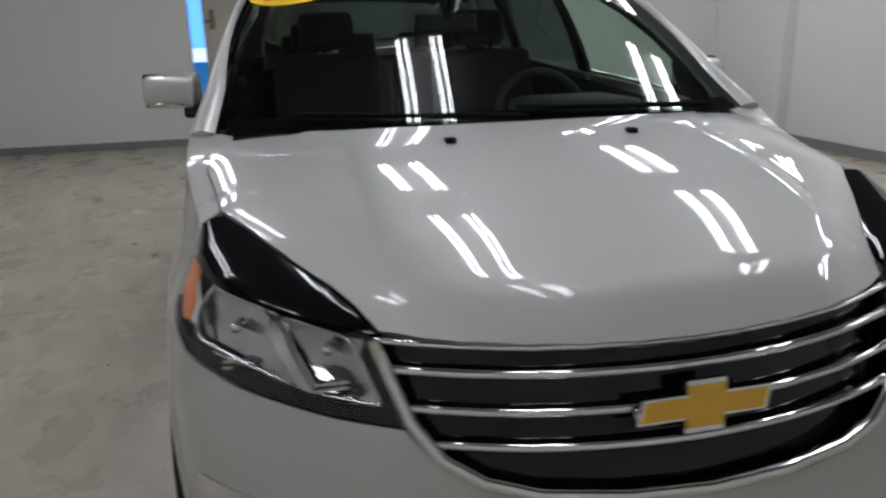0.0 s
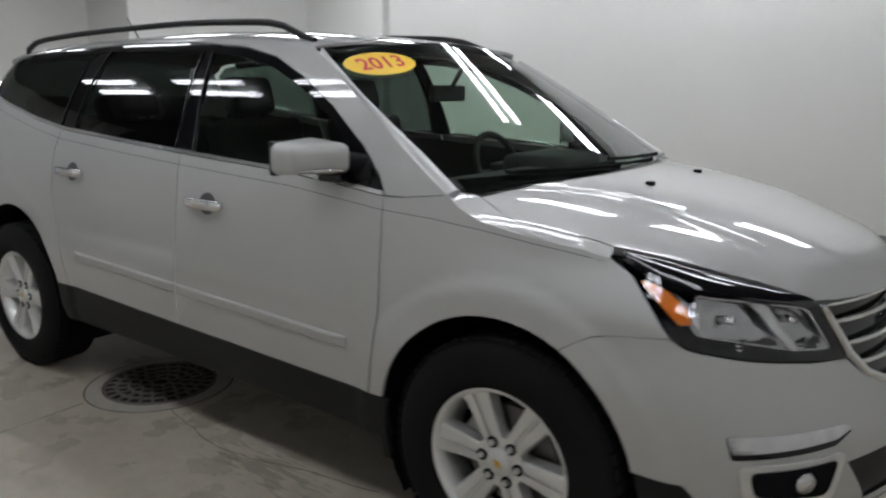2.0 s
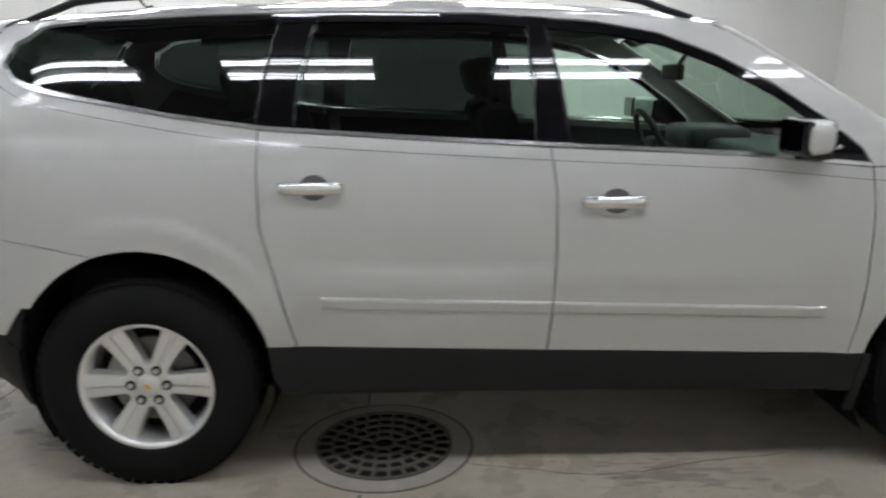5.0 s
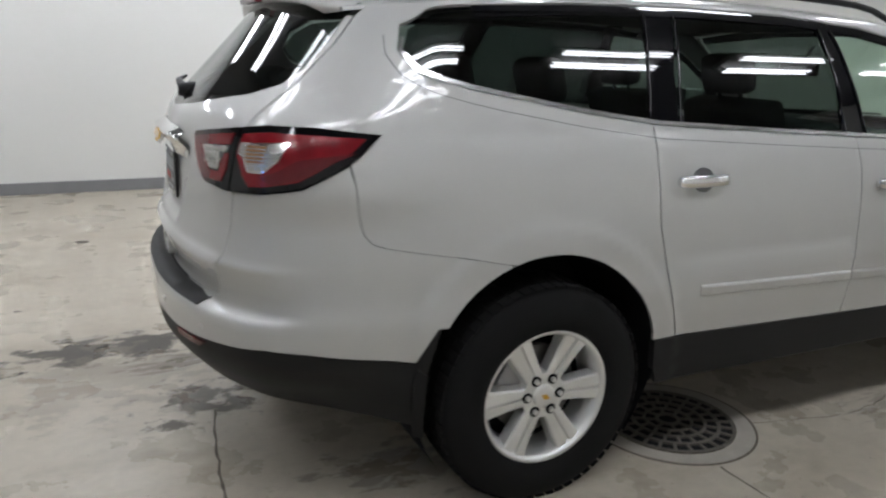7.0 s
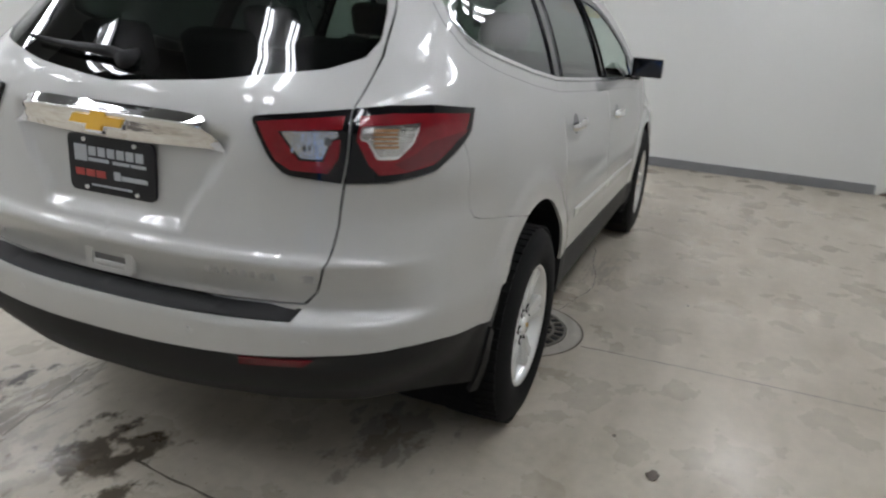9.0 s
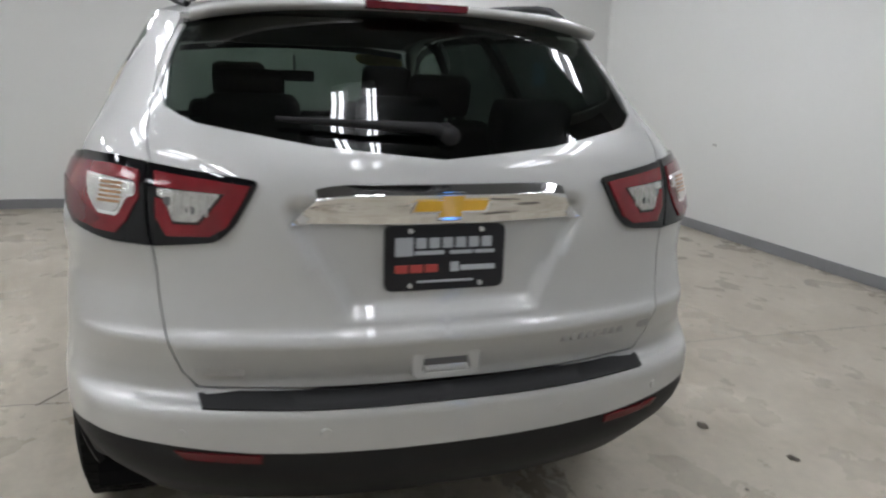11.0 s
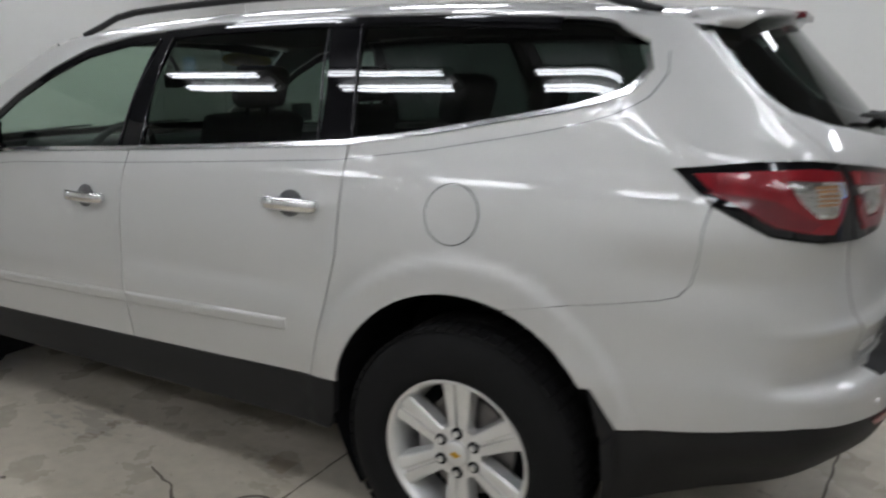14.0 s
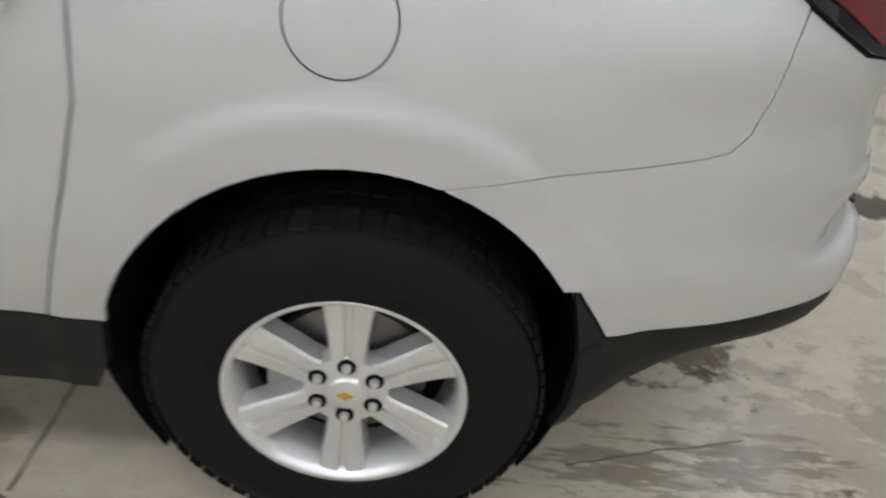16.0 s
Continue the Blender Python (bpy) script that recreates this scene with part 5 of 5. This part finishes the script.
part("handle_lip", boxes(((c.x - 0.009, -0.058, hz - 0.022), (c.x + 0.012, 0.058, hz - 0.002), 0.006)), PAINT, rh)
bm = bmesh.new()
tube(bm, [(-2.50, -0.02, 1.345), (-2.515, 0.02, 1.362), (-2.505, 0.20, 1.370), (-2.455, 0.39, 1.378)], [0.020, 0.016, 0.010, 0.006], 8)
cyl(bm, (-2.47, -0.02, 1.345), (-2.53, -0.02, 1.345), 0.030, 0.022, 16)
part("rear_wiper", bm, BLACK_TRIM, gate, "black rear wiper", True)

# roof rails and aerial
for s in (1, -1):
    bm = bmesh.new()
    pts = []
    for x in np.linspace(0.46, -1.95, 26):
        lift = 0.050 * step(0.46, 0.20, x) * step(-1.95, -1.70, x) + 0.004
        y = edge_y(x) - 0.045
        pts.append((x, s * y, roof(x, y).z + lift))
    tube(bm, pts, [0.010] + [0.014] * 24 + [0.010], 8)
    part("roof_rail", bm, BLACK_TRIM, car, "black roof rail", True)
bm = bmesh.new()
cyl(bm, (-1.70, 0, ROOF_MID(-1.7) - 0.002), (-1.72, 0, ROOF_MID(-1.7) + 0.035), 0.035, 0.018, 16)
cyl(bm, (-1.715, 0, ROOF_MID(-1.7) + 0.02), (-1.87, 0, ROOF_MID(-1.7) + 0.19), 0.006, 0.003, 8)
part("aerial", bm, BLACK_TRIM, car, "short black roof aerial", True)

# door mirrors
for s in (1, -1):
    bm = bmesh.new()
    vs = box(bm, (0.70, 0.905, 1.195), (0.90, 1.105, 1.325))
    for v in vs:
        if v.co.x > 0.8:
            v.co.z = 1.262 + (v.co.z - 1.262) * 0.78
            v.co.y = 1.0 + (v.co.y - 1.0) * 0.86
        if v.co.y > 1.0:
            v.co.x -= 0.105 if v.co.x > 0.8 else 0.0
            v.co.z = 1.252 + (v.co.z - 1.252) * 0.86
    bmesh.ops.bevel(bm, geom=list(bm.edges), offset=0.030, segments=4, affect="EDGES", profile=0.6)
    for v in bm.verts:
        v.co.y *= s
    if s < 0:
        bmesh.ops.reverse_faces(bm, faces=bm.faces)
    mir = part("door_mirror", bm, PAINT, car, "silver door mirror with a signal strip", True)
    def flipped(*specs):
        return boxes(*[((lo[0], min(s * lo[1], s * hi[1]), lo[2]), (hi[0], max(s * lo[1], s * hi[1]), hi[2]), *r) for lo, hi, *r in specs])
    part("mirror_glass", flipped(((0.692, 0.925, 1.212), (0.702, 1.088, 1.306), 0.004)), DARK_MIRROR, mir)
    part("mirror_frame", flipped(((0.696, 0.915, 1.203), (0.722, 1.098, 1.316), 0.008)), GLOSS_BLACK, mir)
    part("mirror_arm", flipped(((0.775, 0.86, 1.178), (0.875, 0.96, 1.215), 0.012)), GLOSS_BLACK, mir)
    bm = bmesh.new()
    tube(bm, [(0.893, s * 0.955, 1.224), (0.845, s * 1.010, 1.222), (0.795, s * 1.065, 1.220)], [0.006, 0.008, 0.006], 8)
    part("signal_strip", bm, CLEAR_LENS, mir, "clear signal strip", True)

# fuel flap on the driver's side: a disc in a thin dark ring
fl = sheet("fuel_flap_ring", skin(arc(-1.478, 1.105, 0.0875, 0, 352, 44)), wrap, DARK, car, "thin dark gap round the fuel flap", off=0.0008, lip=0.0, sign=1, gap=0.03)
sheet("fuel_flap", skin(arc(-1.478, 1.105, 0.0845, 0, 352, 44)), wrap, PAINT, car, "round silver fuel flap", off=0.0018, lip=0.0, sign=1, gap=0.03)

# washers and wipers
for y in (-0.25, 0.25):
    p = hood(1.66, y)
    part("washer_nozzle", boxes(((p.x - 0.016, y - 0.013, p.z - 0.004), (p.x + 0.012, y + 0.013, p.z + 0.012), 0.004)), DARK, car, "black washer nozzle")
for y0, y1 in ((0.62, 0.02), (0.04, -0.56)):
    bm = bmesh.new()
    pts = []
    for t in np.linspace(0, 1, 9):
        y = y0 + (y1 - y0) * t
        p = screen(y / 0.76, 1.182 + 0.022 * t)
        pts.append(p + Vector((0.012, 0, 0.010)))
    tube(bm, pts, [0.009] * 4 + [0.007] * 5, 6)
    part("wiper", bm, DARK, car, "black wiper arm and blade", True)

# wheels
def wheel(x, s, spin):
    w = new("wheel")
    w.parent = car
    w.matrix_basis = pose(x, s * 0.855, 0.385, 0, spin * s, 0 if s > 0 else 180)
    w["label"] = "wheel with six-spoke alloy rim and black tyre"
    tyre = bmesh.new()
    lathe(tyre, [(0.232, 0.108), (0.246, 0.122), (0.275, 0.131), (0.315, 0.131), (0.350, 0.122), (0.372, 0.108), (0.385, 0.090), (0.390, 0.0), (0.385, -0.090), (0.350, -0.122), (0.232, -0.108)], 72)
    for v in tyre.verts:
        if v.co.z < -0.378:
            v.co.z = -0.3845
    ty = part("tyre", tyre, RUBBER, w, "black rubber tyre", True)
    tread = bmesh.new()
    for k in range(60):
        a = 2 * math.pi * k / 60
        for y0, y1, tw in ((0.058, 0.105, 0.016), (0.006, 0.050, 0.014), (-0.050, -0.006, 0.014), (-0.105, -0.058, 0.016)):
            r1 = 0.394 if abs(y0 + y1) < 0.1 else 0.391
            vs = box(tread, (-tw, y0, 0.382), (tw, y1, r1 - 0.001))
            for v in vs:
                v.co = Matrix.Rotation(a + (0.02 if y0 > 0 else 0), 3, "Y") @ v.co
                v.co.z = max(v.co.z, -0.3845)
    part("tread", tread, RUBBER, ty)
    rim = bmesh.new()
    lathe(rim, [(0.229, 0.095), (0.238, 0.104), (0.242, 0.112), (0.238, 0.117), (0.228, 0.112), (0.220, 0.098), (0.208, 0.060), (0.203, 0.0), (0.210, -0.10)], 72)
    bmesh.ops.recalc_face_normals(rim, faces=rim.faces)
    rm = part("rim", rim, ALLOY, w, "silver alloy rim", True)
    for k in range(6):
        bm = bmesh.new()
        # a spoke: broad, flared at the rim, with a groove down its middle
        rr = [(0.045, 0.036, 0.086), (0.09, 0.034, 0.092), (0.15, 0.040, 0.094), (0.20, 0.046, 0.099), (0.226, 0.052, 0.102)]
        rings = []
        for r, hw, y in rr:
            g = 0.2 * hw
            prof = [(-hw * 1.12, y - 0.045), (-hw, y - 0.004), (-hw * 0.86, y), (-g, y + 0.002), (-g * 0.5, y - 0.008), (g * 0.5, y - 0.008), (g, y + 0.002), (hw * 0.86, y), (hw, y - 0.004), (hw * 1.12, y - 0.045)]
            rings.append([bm.verts.new((a, b, r)) for a, b in prof])
        for a, b in zip(rings, rings[1:]):
            for i in range(len(a) - 1):
                bm.faces.new((a[i], a[i + 1], b[i + 1], b[i]))
        bmesh.ops.recalc_face_normals(bm, faces=bm.faces)
        bmesh.ops.transform(bm, matrix=Matrix.Rotation(k * math.pi / 3, 4, "Y"), verts=bm.verts)
        if k == 0 and sum(f.normal.y for f in bm.faces) < 0:
            bmesh.ops.reverse_faces(bm, faces=bm.faces)
        part("spoke", bm, ALLOY, rm)
        a = k * math.pi / 3
        bm = bmesh.new()
        c = Vector((math.sin(a) * 0.064, 0, math.cos(a) * 0.064))
        cyl(bm, c + Vector((0, 0.080, 0)), c + Vector((0, 0.0945, 0)), 0.0185, n=20)
        # black disc round the nut stands in for its shaded pocket
        pk = part("nut_pocket_shade", bm, DARK, rm)
        bm = bmesh.new()
        cyl(bm, c + Vector((0, 0.085, 0)), c + Vector((0, 0.104, 0)), 0.0115, 0.0095, n=6)
        part("wheel_nut", bm, ALLOY, rm, "hexagonal wheel nut")
    bm = bmesh.new()
    cyl(bm, (0, 0.06, 0), (0, 0.092, 0), 0.088, 0.082, 32)
    part("hub", bm, ALLOY, rm)
    bm = bmesh.new()
    lathe(bm, [(0.042, 0.09), (0.040, 0.101), (0.034, 0.105), (0.0005, 0.106)], 32)
    bmesh.ops.recalc_face_normals(bm, faces=bm.faces)
    part("centre_cap", bm, ALLOY, rm, "silver centre cap with a small gold badge", True)
    bm = boxes(((-0.016, 0.105, -0.004), (0.016, 0.108, 0.004), 0.001), ((-0.006, 0.1051, -0.009), (0.006, 0.1085, 0.009), 0.001))
    part("cap_badge", bm, GOLD, rm)
    bm = bmesh.new()
    cyl(bm, (0, 0.01, 0), (0, 0.03, 0), 0.160, n=40)
    part("brake_disc", bm, STEEL, w, "grey steel brake disc")
    part("brake_caliper", boxes(((0.07, 0.0, -0.07), (0.165, 0.05, 0.07), 0.012)), ALLOY_DARK, w)
    bm = bmesh.new()
    cyl(bm, (0, -0.10, 0), (0, 0.0, 0), 0.206, n=40)
    part("wheel_back", bm, DARK, w)
    return w


for x, s, spin in ((-1.51, -1, 30), (-1.51, 1, 0), (1.51, -1, 36), (1.51, 1, 10)):
    wheel(x, s, spin)

# wheel housings, floor pan and inner skins keep the gaps dark
for s in (1, -1):
    for cx, cz, r in ARCHES:
        bm = bmesh.new()
        a_ = arc(cx, cz, r + 0.004, 215, -35, 24)
        prof = [(0.50, 0), (0.93, 0)]
        l0 = [bm.verts.new((x, s * 0.52, z)) for x, z in a_]
        l1 = [bm.verts.new((x, s * (side_y(x, max(0.3, z)) - 0.004), z)) for x, z in a_]
        for i in range(len(a_) - 1):
            bm.faces.new((l0[i], l0[i + 1], l1[i + 1], l1[i]))
        c = bm.verts.new((cx, s * 0.52, cz))
        for i in range(len(a_) - 1):
            bm.faces.new((l0[i], l0[i + 1], c))
        part("wheel_housing", bm, DARK, car, "black wheel housing liner")
    for x0, x1 in ((-1.0, 1.0),):
        poly = skin([(x0, 0.32), (x1, 0.32), (x1, 1.13), (-0.08, 1.2), (x0, 1.24)])
        sheet("door_inner", poly, wrap, CABIN, car, off=-0.035, lip=0.0, sign=s, gap=0.12)
    poly = skin([(-1.06, 0.9), (-1.06, 1.25), (-1.4, 1.29), (-1.9, 1.40), (-2.1, 1.2), (-2.05, 0.97), (-1.8, 0.9), (-1.51, 0.90)])
    sheet("quarter_inner", poly, wrap, CABIN, car, off=-0.04, lip=0.0, sign=s, gap=0.12)
    poly = skin([(-1.98, 0.50), (-1.98, 0.9), (-2.2, 1.0), (-2.3, 1.15)]) + [B(0.60, 1.2), B(0.55, 0.53)]
    sheet("bumper_inner", poly, wrap, DARK, car, off=-0.05, lip=0.0, sign=s, gap=0.12)
poly = [B(0.0, 0.53), B(0.58, 0.54), B(0.62, 0.8), B(0.60, 1.30), B(0.0, 1.26)]
sheet("tailgate_inner", poly, wrap, CABIN, car, off=-0.06, lip=0.0, both=True, gap=0.1)
poly = [N(0.0, 0.30), N(0.60, 0.30)] + skin([(2.0, 0.50), (1.98, 0.84)]) + [N(0.6, 0.90), N(0.0, 0.92)]
sheet("nose_inner", poly, wrap, DARK, car, off=-0.07, lip=0.0, both=True, gap=0.1)
part("floor_pan", boxes(((-1.9, -0.52, 0.20), (2.1, 0.52, 0.34), 0.02), ((-1.03, -0.80, 0.27), (1.03, 0.80, 0.40), 0.02), ((-2.36, -0.66, 0.47), (-1.9, 0.66, 0.58), 0.03), ((-2.12, -0.50, 0.36), (-1.9, 0.50, 0.50), 0.04)), DARK, car, "black underbody")
part("engine_block", boxes(((1.15, -0.60, 0.35), (2.15, 0.60, 0.86), 0.05), ((1.13, -0.85, 0.84), (1.72, 0.85, 0.98), 0.03)), DARK, car)

# cabin
part("dashboard", boxes(((0.86, -0.80, 0.80), (1.30, 0.80, 1.15), 0.06), ((0.78, 0.18, 1.05), (1.10, 0.60, 1.20), 0.05), ((0.60, -0.12, 0.55), (1.0, 0.12, 1.02), 0.05)), CABIN, car, "dark grey dashboard", True)
bm = bmesh.new()
ring_ = [Vector((0, 0.185 * math.cos(a), 0.185 * math.sin(a))) for a in np.linspace(0, 2 * math.pi, 33)]
m_ = pose(0.66, 0.38, 1.10, 0, -24, 0)
tube(bm, [m_ @ p for p in ring_], 0.017, 8)
box(bm, (0.64, 0.30, 1.05), (0.70, 0.46, 1.14), 0.02)
for a in (0, math.pi, -math.pi / 2):
    tube(bm, [m_ @ Vector((0, 0.06 * math.cos(a), 0.06 * math.sin(a))), m_ @ Vector((0, 0.18 * math.cos(a), 0.18 * math.sin(a)))], 0.012, 6)
tube(bm, [(0.68, 0.38, 1.09), (0.95, 0.38, 0.98)], 0.04, 8)
part("steering_wheel", bm, CABIN, car, "black steering wheel", True)


def seat(x, y, w, rest=True, h=0.66):
    e = new("seat")
    e.parent = car
    e["label"] = "dark cloth seat with head restraint"
    part("cushion", boxes(((x - 0.26, y - w, 0.55), (x + 0.26, y + w, 0.76), 0.05)), CLOTH, e, "", True)
    bm = bmesh.new()
    vs = box(bm, (-0.07, -w, 0.0), (0.07, w, h), 0.05, 3)
    bmesh.ops.transform(bm, matrix=pose(x - 0.24, y, 0.70, 0, -16, 0), verts=bm.verts)
    part("backrest", bm, CLOTH, e, "", True)
    if rest:
        bm = bmesh.new()
        box(bm, (-0.05, -0.13, h + 0.03), (0.05, 0.13, h + 0.20), 0.045, 3)
        for yy in (-0.06, 0.06):
            cyl(bm, (0, yy, h - 0.03), (0, yy, h + 0.06), 0.008, n=8)
        bmesh.ops.transform(bm, matrix=pose(x - 0.24, y, 0.70, 0, -16, 0), verts=bm.verts)
        part("head_restraint", bm, CLOTH, e, "", True)


for y in (-0.38, 0.38):
    seat(0.18, y, 0.25)
    seat(-0.80, y, 0.25, True, 0.62)
for y in (-0.42, 0.0, 0.42):
    seat(-1.66, y, 0.20, True, 0.55)
hl_poly = [(0.50, 0.0), (0.45, 0.30), (0.38, 0.54)] + [(x, edge_y(x) - 0.06) for x in np.linspace(0.3, -2.0, 12)] + [(-2.05, 0.0)]
sheet("headliner", hl_poly, roof, HEADLINER, car, off=-0.045, lip=0.0, both=True, hint=(-0.7, 0.3, 0), gap=0.12)
bm = bmesh.new()
box(bm, (0.60, -0.12, 1.43), (0.63, 0.12, 1.50), 0.014, 3)
cyl(bm, (0.63, 0, 1.48), (0.70, 0, 1.585), 0.010, n=8)
part("rear_view_mirror", bm, CABIN, car, "black rear-view mirror", True)

# year sticker on the windscreen
def flat_on_screen(y, z):
    q = y / 0.655
    p = screen(q, z)
    tx = (screen(q - 0.01, z) - screen(q + 0.01, z)).normalized()
    tz = (screen(q, z + 0.005) - screen(q, z - 0.005)).normalized()
    n = tx.cross(tz).normalized()
    if n.x < 0:
        n = -n
    tx = tz.cross(n).normalized()
    return Matrix(((tx.x, tz.x, n.x, p.x), (tx.y, tz.y, n.y, p.y), (tx.z, tz.z, n.z, p.z), (0, 0, 0, 1))), n


m_, n_ = flat_on_screen(-0.50, 1.548)
m_ = m_ @ pose(0, 0, 0.006, 0, 0, 6)
bm = bmesh.new()
vs = [bm.verts.new(m_ @ Vector((0.162 * math.cos(a), 0.078 * math.sin(a), 0))) for a in np.linspace(0, 2 * math.pi, 49)[:-1]]
bm.faces.new(vs)
stick = part("year_sticker", bm, YELLOW, wind, "yellow oval sticker with red year")
txt = bpy.data.curves.new("year", "FONT")
txt.body, txt.size, txt.align_x, txt.align_y, txt.offset, txt.shear = "2013", 0.108, "CENTER", "CENTER", 0.0022, 0.15
tmp = bpy.data.objects.new("year", txt)
scene.collection.objects.link(tmp)
me = bpy.data.meshes.new_from_object(tmp.evaluated_get(bpy.context.evaluated_depsgraph_get()))
bpy.data.objects.remove(tmp)
me.transform(m_ @ pose(0, 0, 0.0015))
me.materials.clear()
me.materials.append(RED_INK)
yr = new("year_text", me)
yr.parent = stick

# ---- floor fittings ----
# round drain cover with its concrete collar
MX, MY = -0.69, -0.69
cover = thing("drain_cover", "round cast-iron drain grate in the concrete floor", "drain cover", at=(MX, MY, 0))


def disc(bm, r, z0, z1, n=64):
    return cyl(bm, (0, 0, z0), (0, 0, z1), r, n=n)


def ring(bm, r0, r1, z0, z1, n=64):
    for k in range(n):
        a, b = 2 * math.pi * k / n, 2 * math.pi * (k + 1) / n
        q = [bm.verts.new((r * math.cos(t), r * math.sin(t), z)) for t in (a, b) for r, z in ((r0, z0), (r0, z1), (r1, z1), (r1, z0))]
        for i in range(4):
            bm.faces.new((q[i], q[(i + 1) % 4], q[4 + (i + 1) % 4], q[4 + i]))
    bmesh.ops.remove_doubles(bm, verts=bm.verts, dist=1e-5)
    bmesh.ops.recalc_face_normals(bm, faces=bm.faces)


bm = bmesh.new()
ring(bm, 0.352, 0.362, 0.0005, 0.0015)
part("collar_joint", bm, CRACK, cover, "dark joint round the collar")
bm = bmesh.new()
ring(bm, 0.282, 0.350, 0.0005, 0.003)
part("collar", bm, COLLAR, cover, "concrete collar")
bm = bmesh.new()
disc(bm, 0.276, 0.0005, 0.002)
# near-black disc on solid floor; the hole's darkness is only colour
part("pit_disc", bm, PIT_SHADE, cover)
bm = bmesh.new()
ring(bm, 0.262, 0.277, 0.002, 0.009)
ring(bm, 0.202, 0.216, 0.002, 0.011)
ring(bm, 0.146, 0.158, 0.002, 0.011)
ring(bm, 0.092, 0.104, 0.002, 0.011)
ring(bm, 0.038, 0.052, 0.002, 0.011)
part("grate_ring", bm, IRON, cover, "cast-iron rings of the grate")
for r0, r1, n in ((0.214, 0.264, 26), (0.156, 0.204, 20), (0.102, 0.148, 14), (0.050, 0.094, 8)):
    for k in range(n):
        a = 2 * math.pi * (k + 0.5 * (n % 4 == 0)) / n
        bm = bmesh.new()
        box(bm, (r0, -0.0065, 0.002), (r1, 0.0065, 0.0105), 0.002, 1)
        bmesh.ops.transform(bm, matrix=Matrix.Rotation(a, 4, "Z"), verts=bm.verts)
        part("grate_bar", bm, IRON, cover)

# small round clean-out plate
plug = thing("floor_plug", "small round clean-out plate set in the floor", "floor plug", at=(-0.73, 1.055, 0))
bm = bmesh.new()
ring(bm, 0.088, 0.104, 0.0005, 0.002, 40)
part("dark_ring", bm, CRACK, plug, "dark dirt ring")
bm = bmesh.new()
disc(bm, 0.087, 0.0005, 0.003, 40)
part("plate", bm, COLLAR, plug)
bm = bmesh.new()
disc(bm, 0.010, 0.003, 0.0045, 12)
part("screw", bm, CRACK, plug)


def crack(name, pts, width, label, wobble=0.006):
    """A thin dark line over the floor through (x, y) points."""
    bm = bmesh.new()
    line = []
    for (x0, y0), (x1, y1) in zip(pts, pts[1:]):
        n = max(2, int(math.hypot(x1 - x0, y1 - y0) / 0.04))
        line += [(x0 + (x1 - x0) * i / n, y0 + (y1 - y0) * i / n) for i in range(n)]
    line.append(pts[-1])
    prev = None
    for i, (x, y) in enumerate(line):
        j = min(i + 1, len(line) - 1)
        dx, dy = line[j][0] - line[max(i - 1, 0)][0], line[j][1] - line[max(i - 1, 0)][1]
        l = math.hypot(dx, dy) or 1
        nx, ny = -dy / l, dx / l
        w = width * random.uniform(0.45, 1.2) / 2
        o = random.uniform(-wobble, wobble)
        v = [bm.verts.new((x + nx * (o + w), y + ny * (o + w), 0.0009)), bm.verts.new((x + nx * (o - w), y + ny * (o - w), 0.0009))]
        if prev:
            bm.faces.new((prev[0], prev[1], v[1], v[0]))
        prev = v
    bmesh.ops.recalc_face_normals(bm, faces=bm.faces)
    return tagged(part(name, bm, CRACK), label, "floor crack", kind="structure")


crack("floor_joint", [(-0.76, -1.06), (-0.74, -1.6), (-0.74, -2.6), (-0.76, Y0 + 0.02)], 0.009, "dark joint line across the concrete", 0.002)
crack("floor_joint", [(-0.78, -0.33), (-0.79, 0.3), (-0.78, 0.95)], 0.010, "dark joint line across the concrete", 0.002)
crack("floor_joint", [(-0.80, 1.15), (-0.77, 1.43), (-0.80, 3.0), (-0.82, Y1 - 0.02)], 0.008, "dark joint line across the concrete", 0.002)
crack("crack", [(-0.18, 1.01), (-0.30, 1.06), (-0.36, 1.07), (-0.42, 1.13), (-0.62, 1.21), (-0.80, 1.32)], 0.012, "jagged dark crack in the concrete")
crack("crack", [(-0.40, -0.84), (-0.14, -0.90), (0.10, -0.95), (0.30, -0.93), (0.56, -0.86), (0.90, -0.81)], 0.006, "thin crack running off the drain cover")
crack("crack", [(-2.45, 0.12), (-2.48, -0.05), (-2.52, -0.60)], 0.012, "dark crack behind the rear wheel")
crack("crack", [(-2.55, 0.62), (-2.05, 0.75)], 0.008, "thin dark scratch on the concrete")

# crumbs of dirt
for x, y, r in ((-2.05, -1.70, 0.022), (-1.70, -1.52, 0.024), (-2.97, 3.31, 0.035), (-2.50, -1.24, 0.018), (-2.2, -1.35, 0.008), (0.25, 1.35, 0.010), (-3.3, 1.75, 0.014), (-1.5, -1.35, 0.008), (0.1, -1.5, 0.008)):
    bm = bmesh.new()
    bmesh.ops.create_icosphere(bm, subdivisions=2, radius=r)
    for v in bm.verts:
        v.co *= random.uniform(0.7, 1.15)
        v.co.x *= 1.5
        v.co.z = v.co.z * 0.16 + r * 0.10
    ob = tagged(part("dirt_crumb", bm, CRACK, None, "", True), "small brown crumb of dirt on the floor", "dirt", "dirt crumbs")
    ob.location = (x, y, 0)
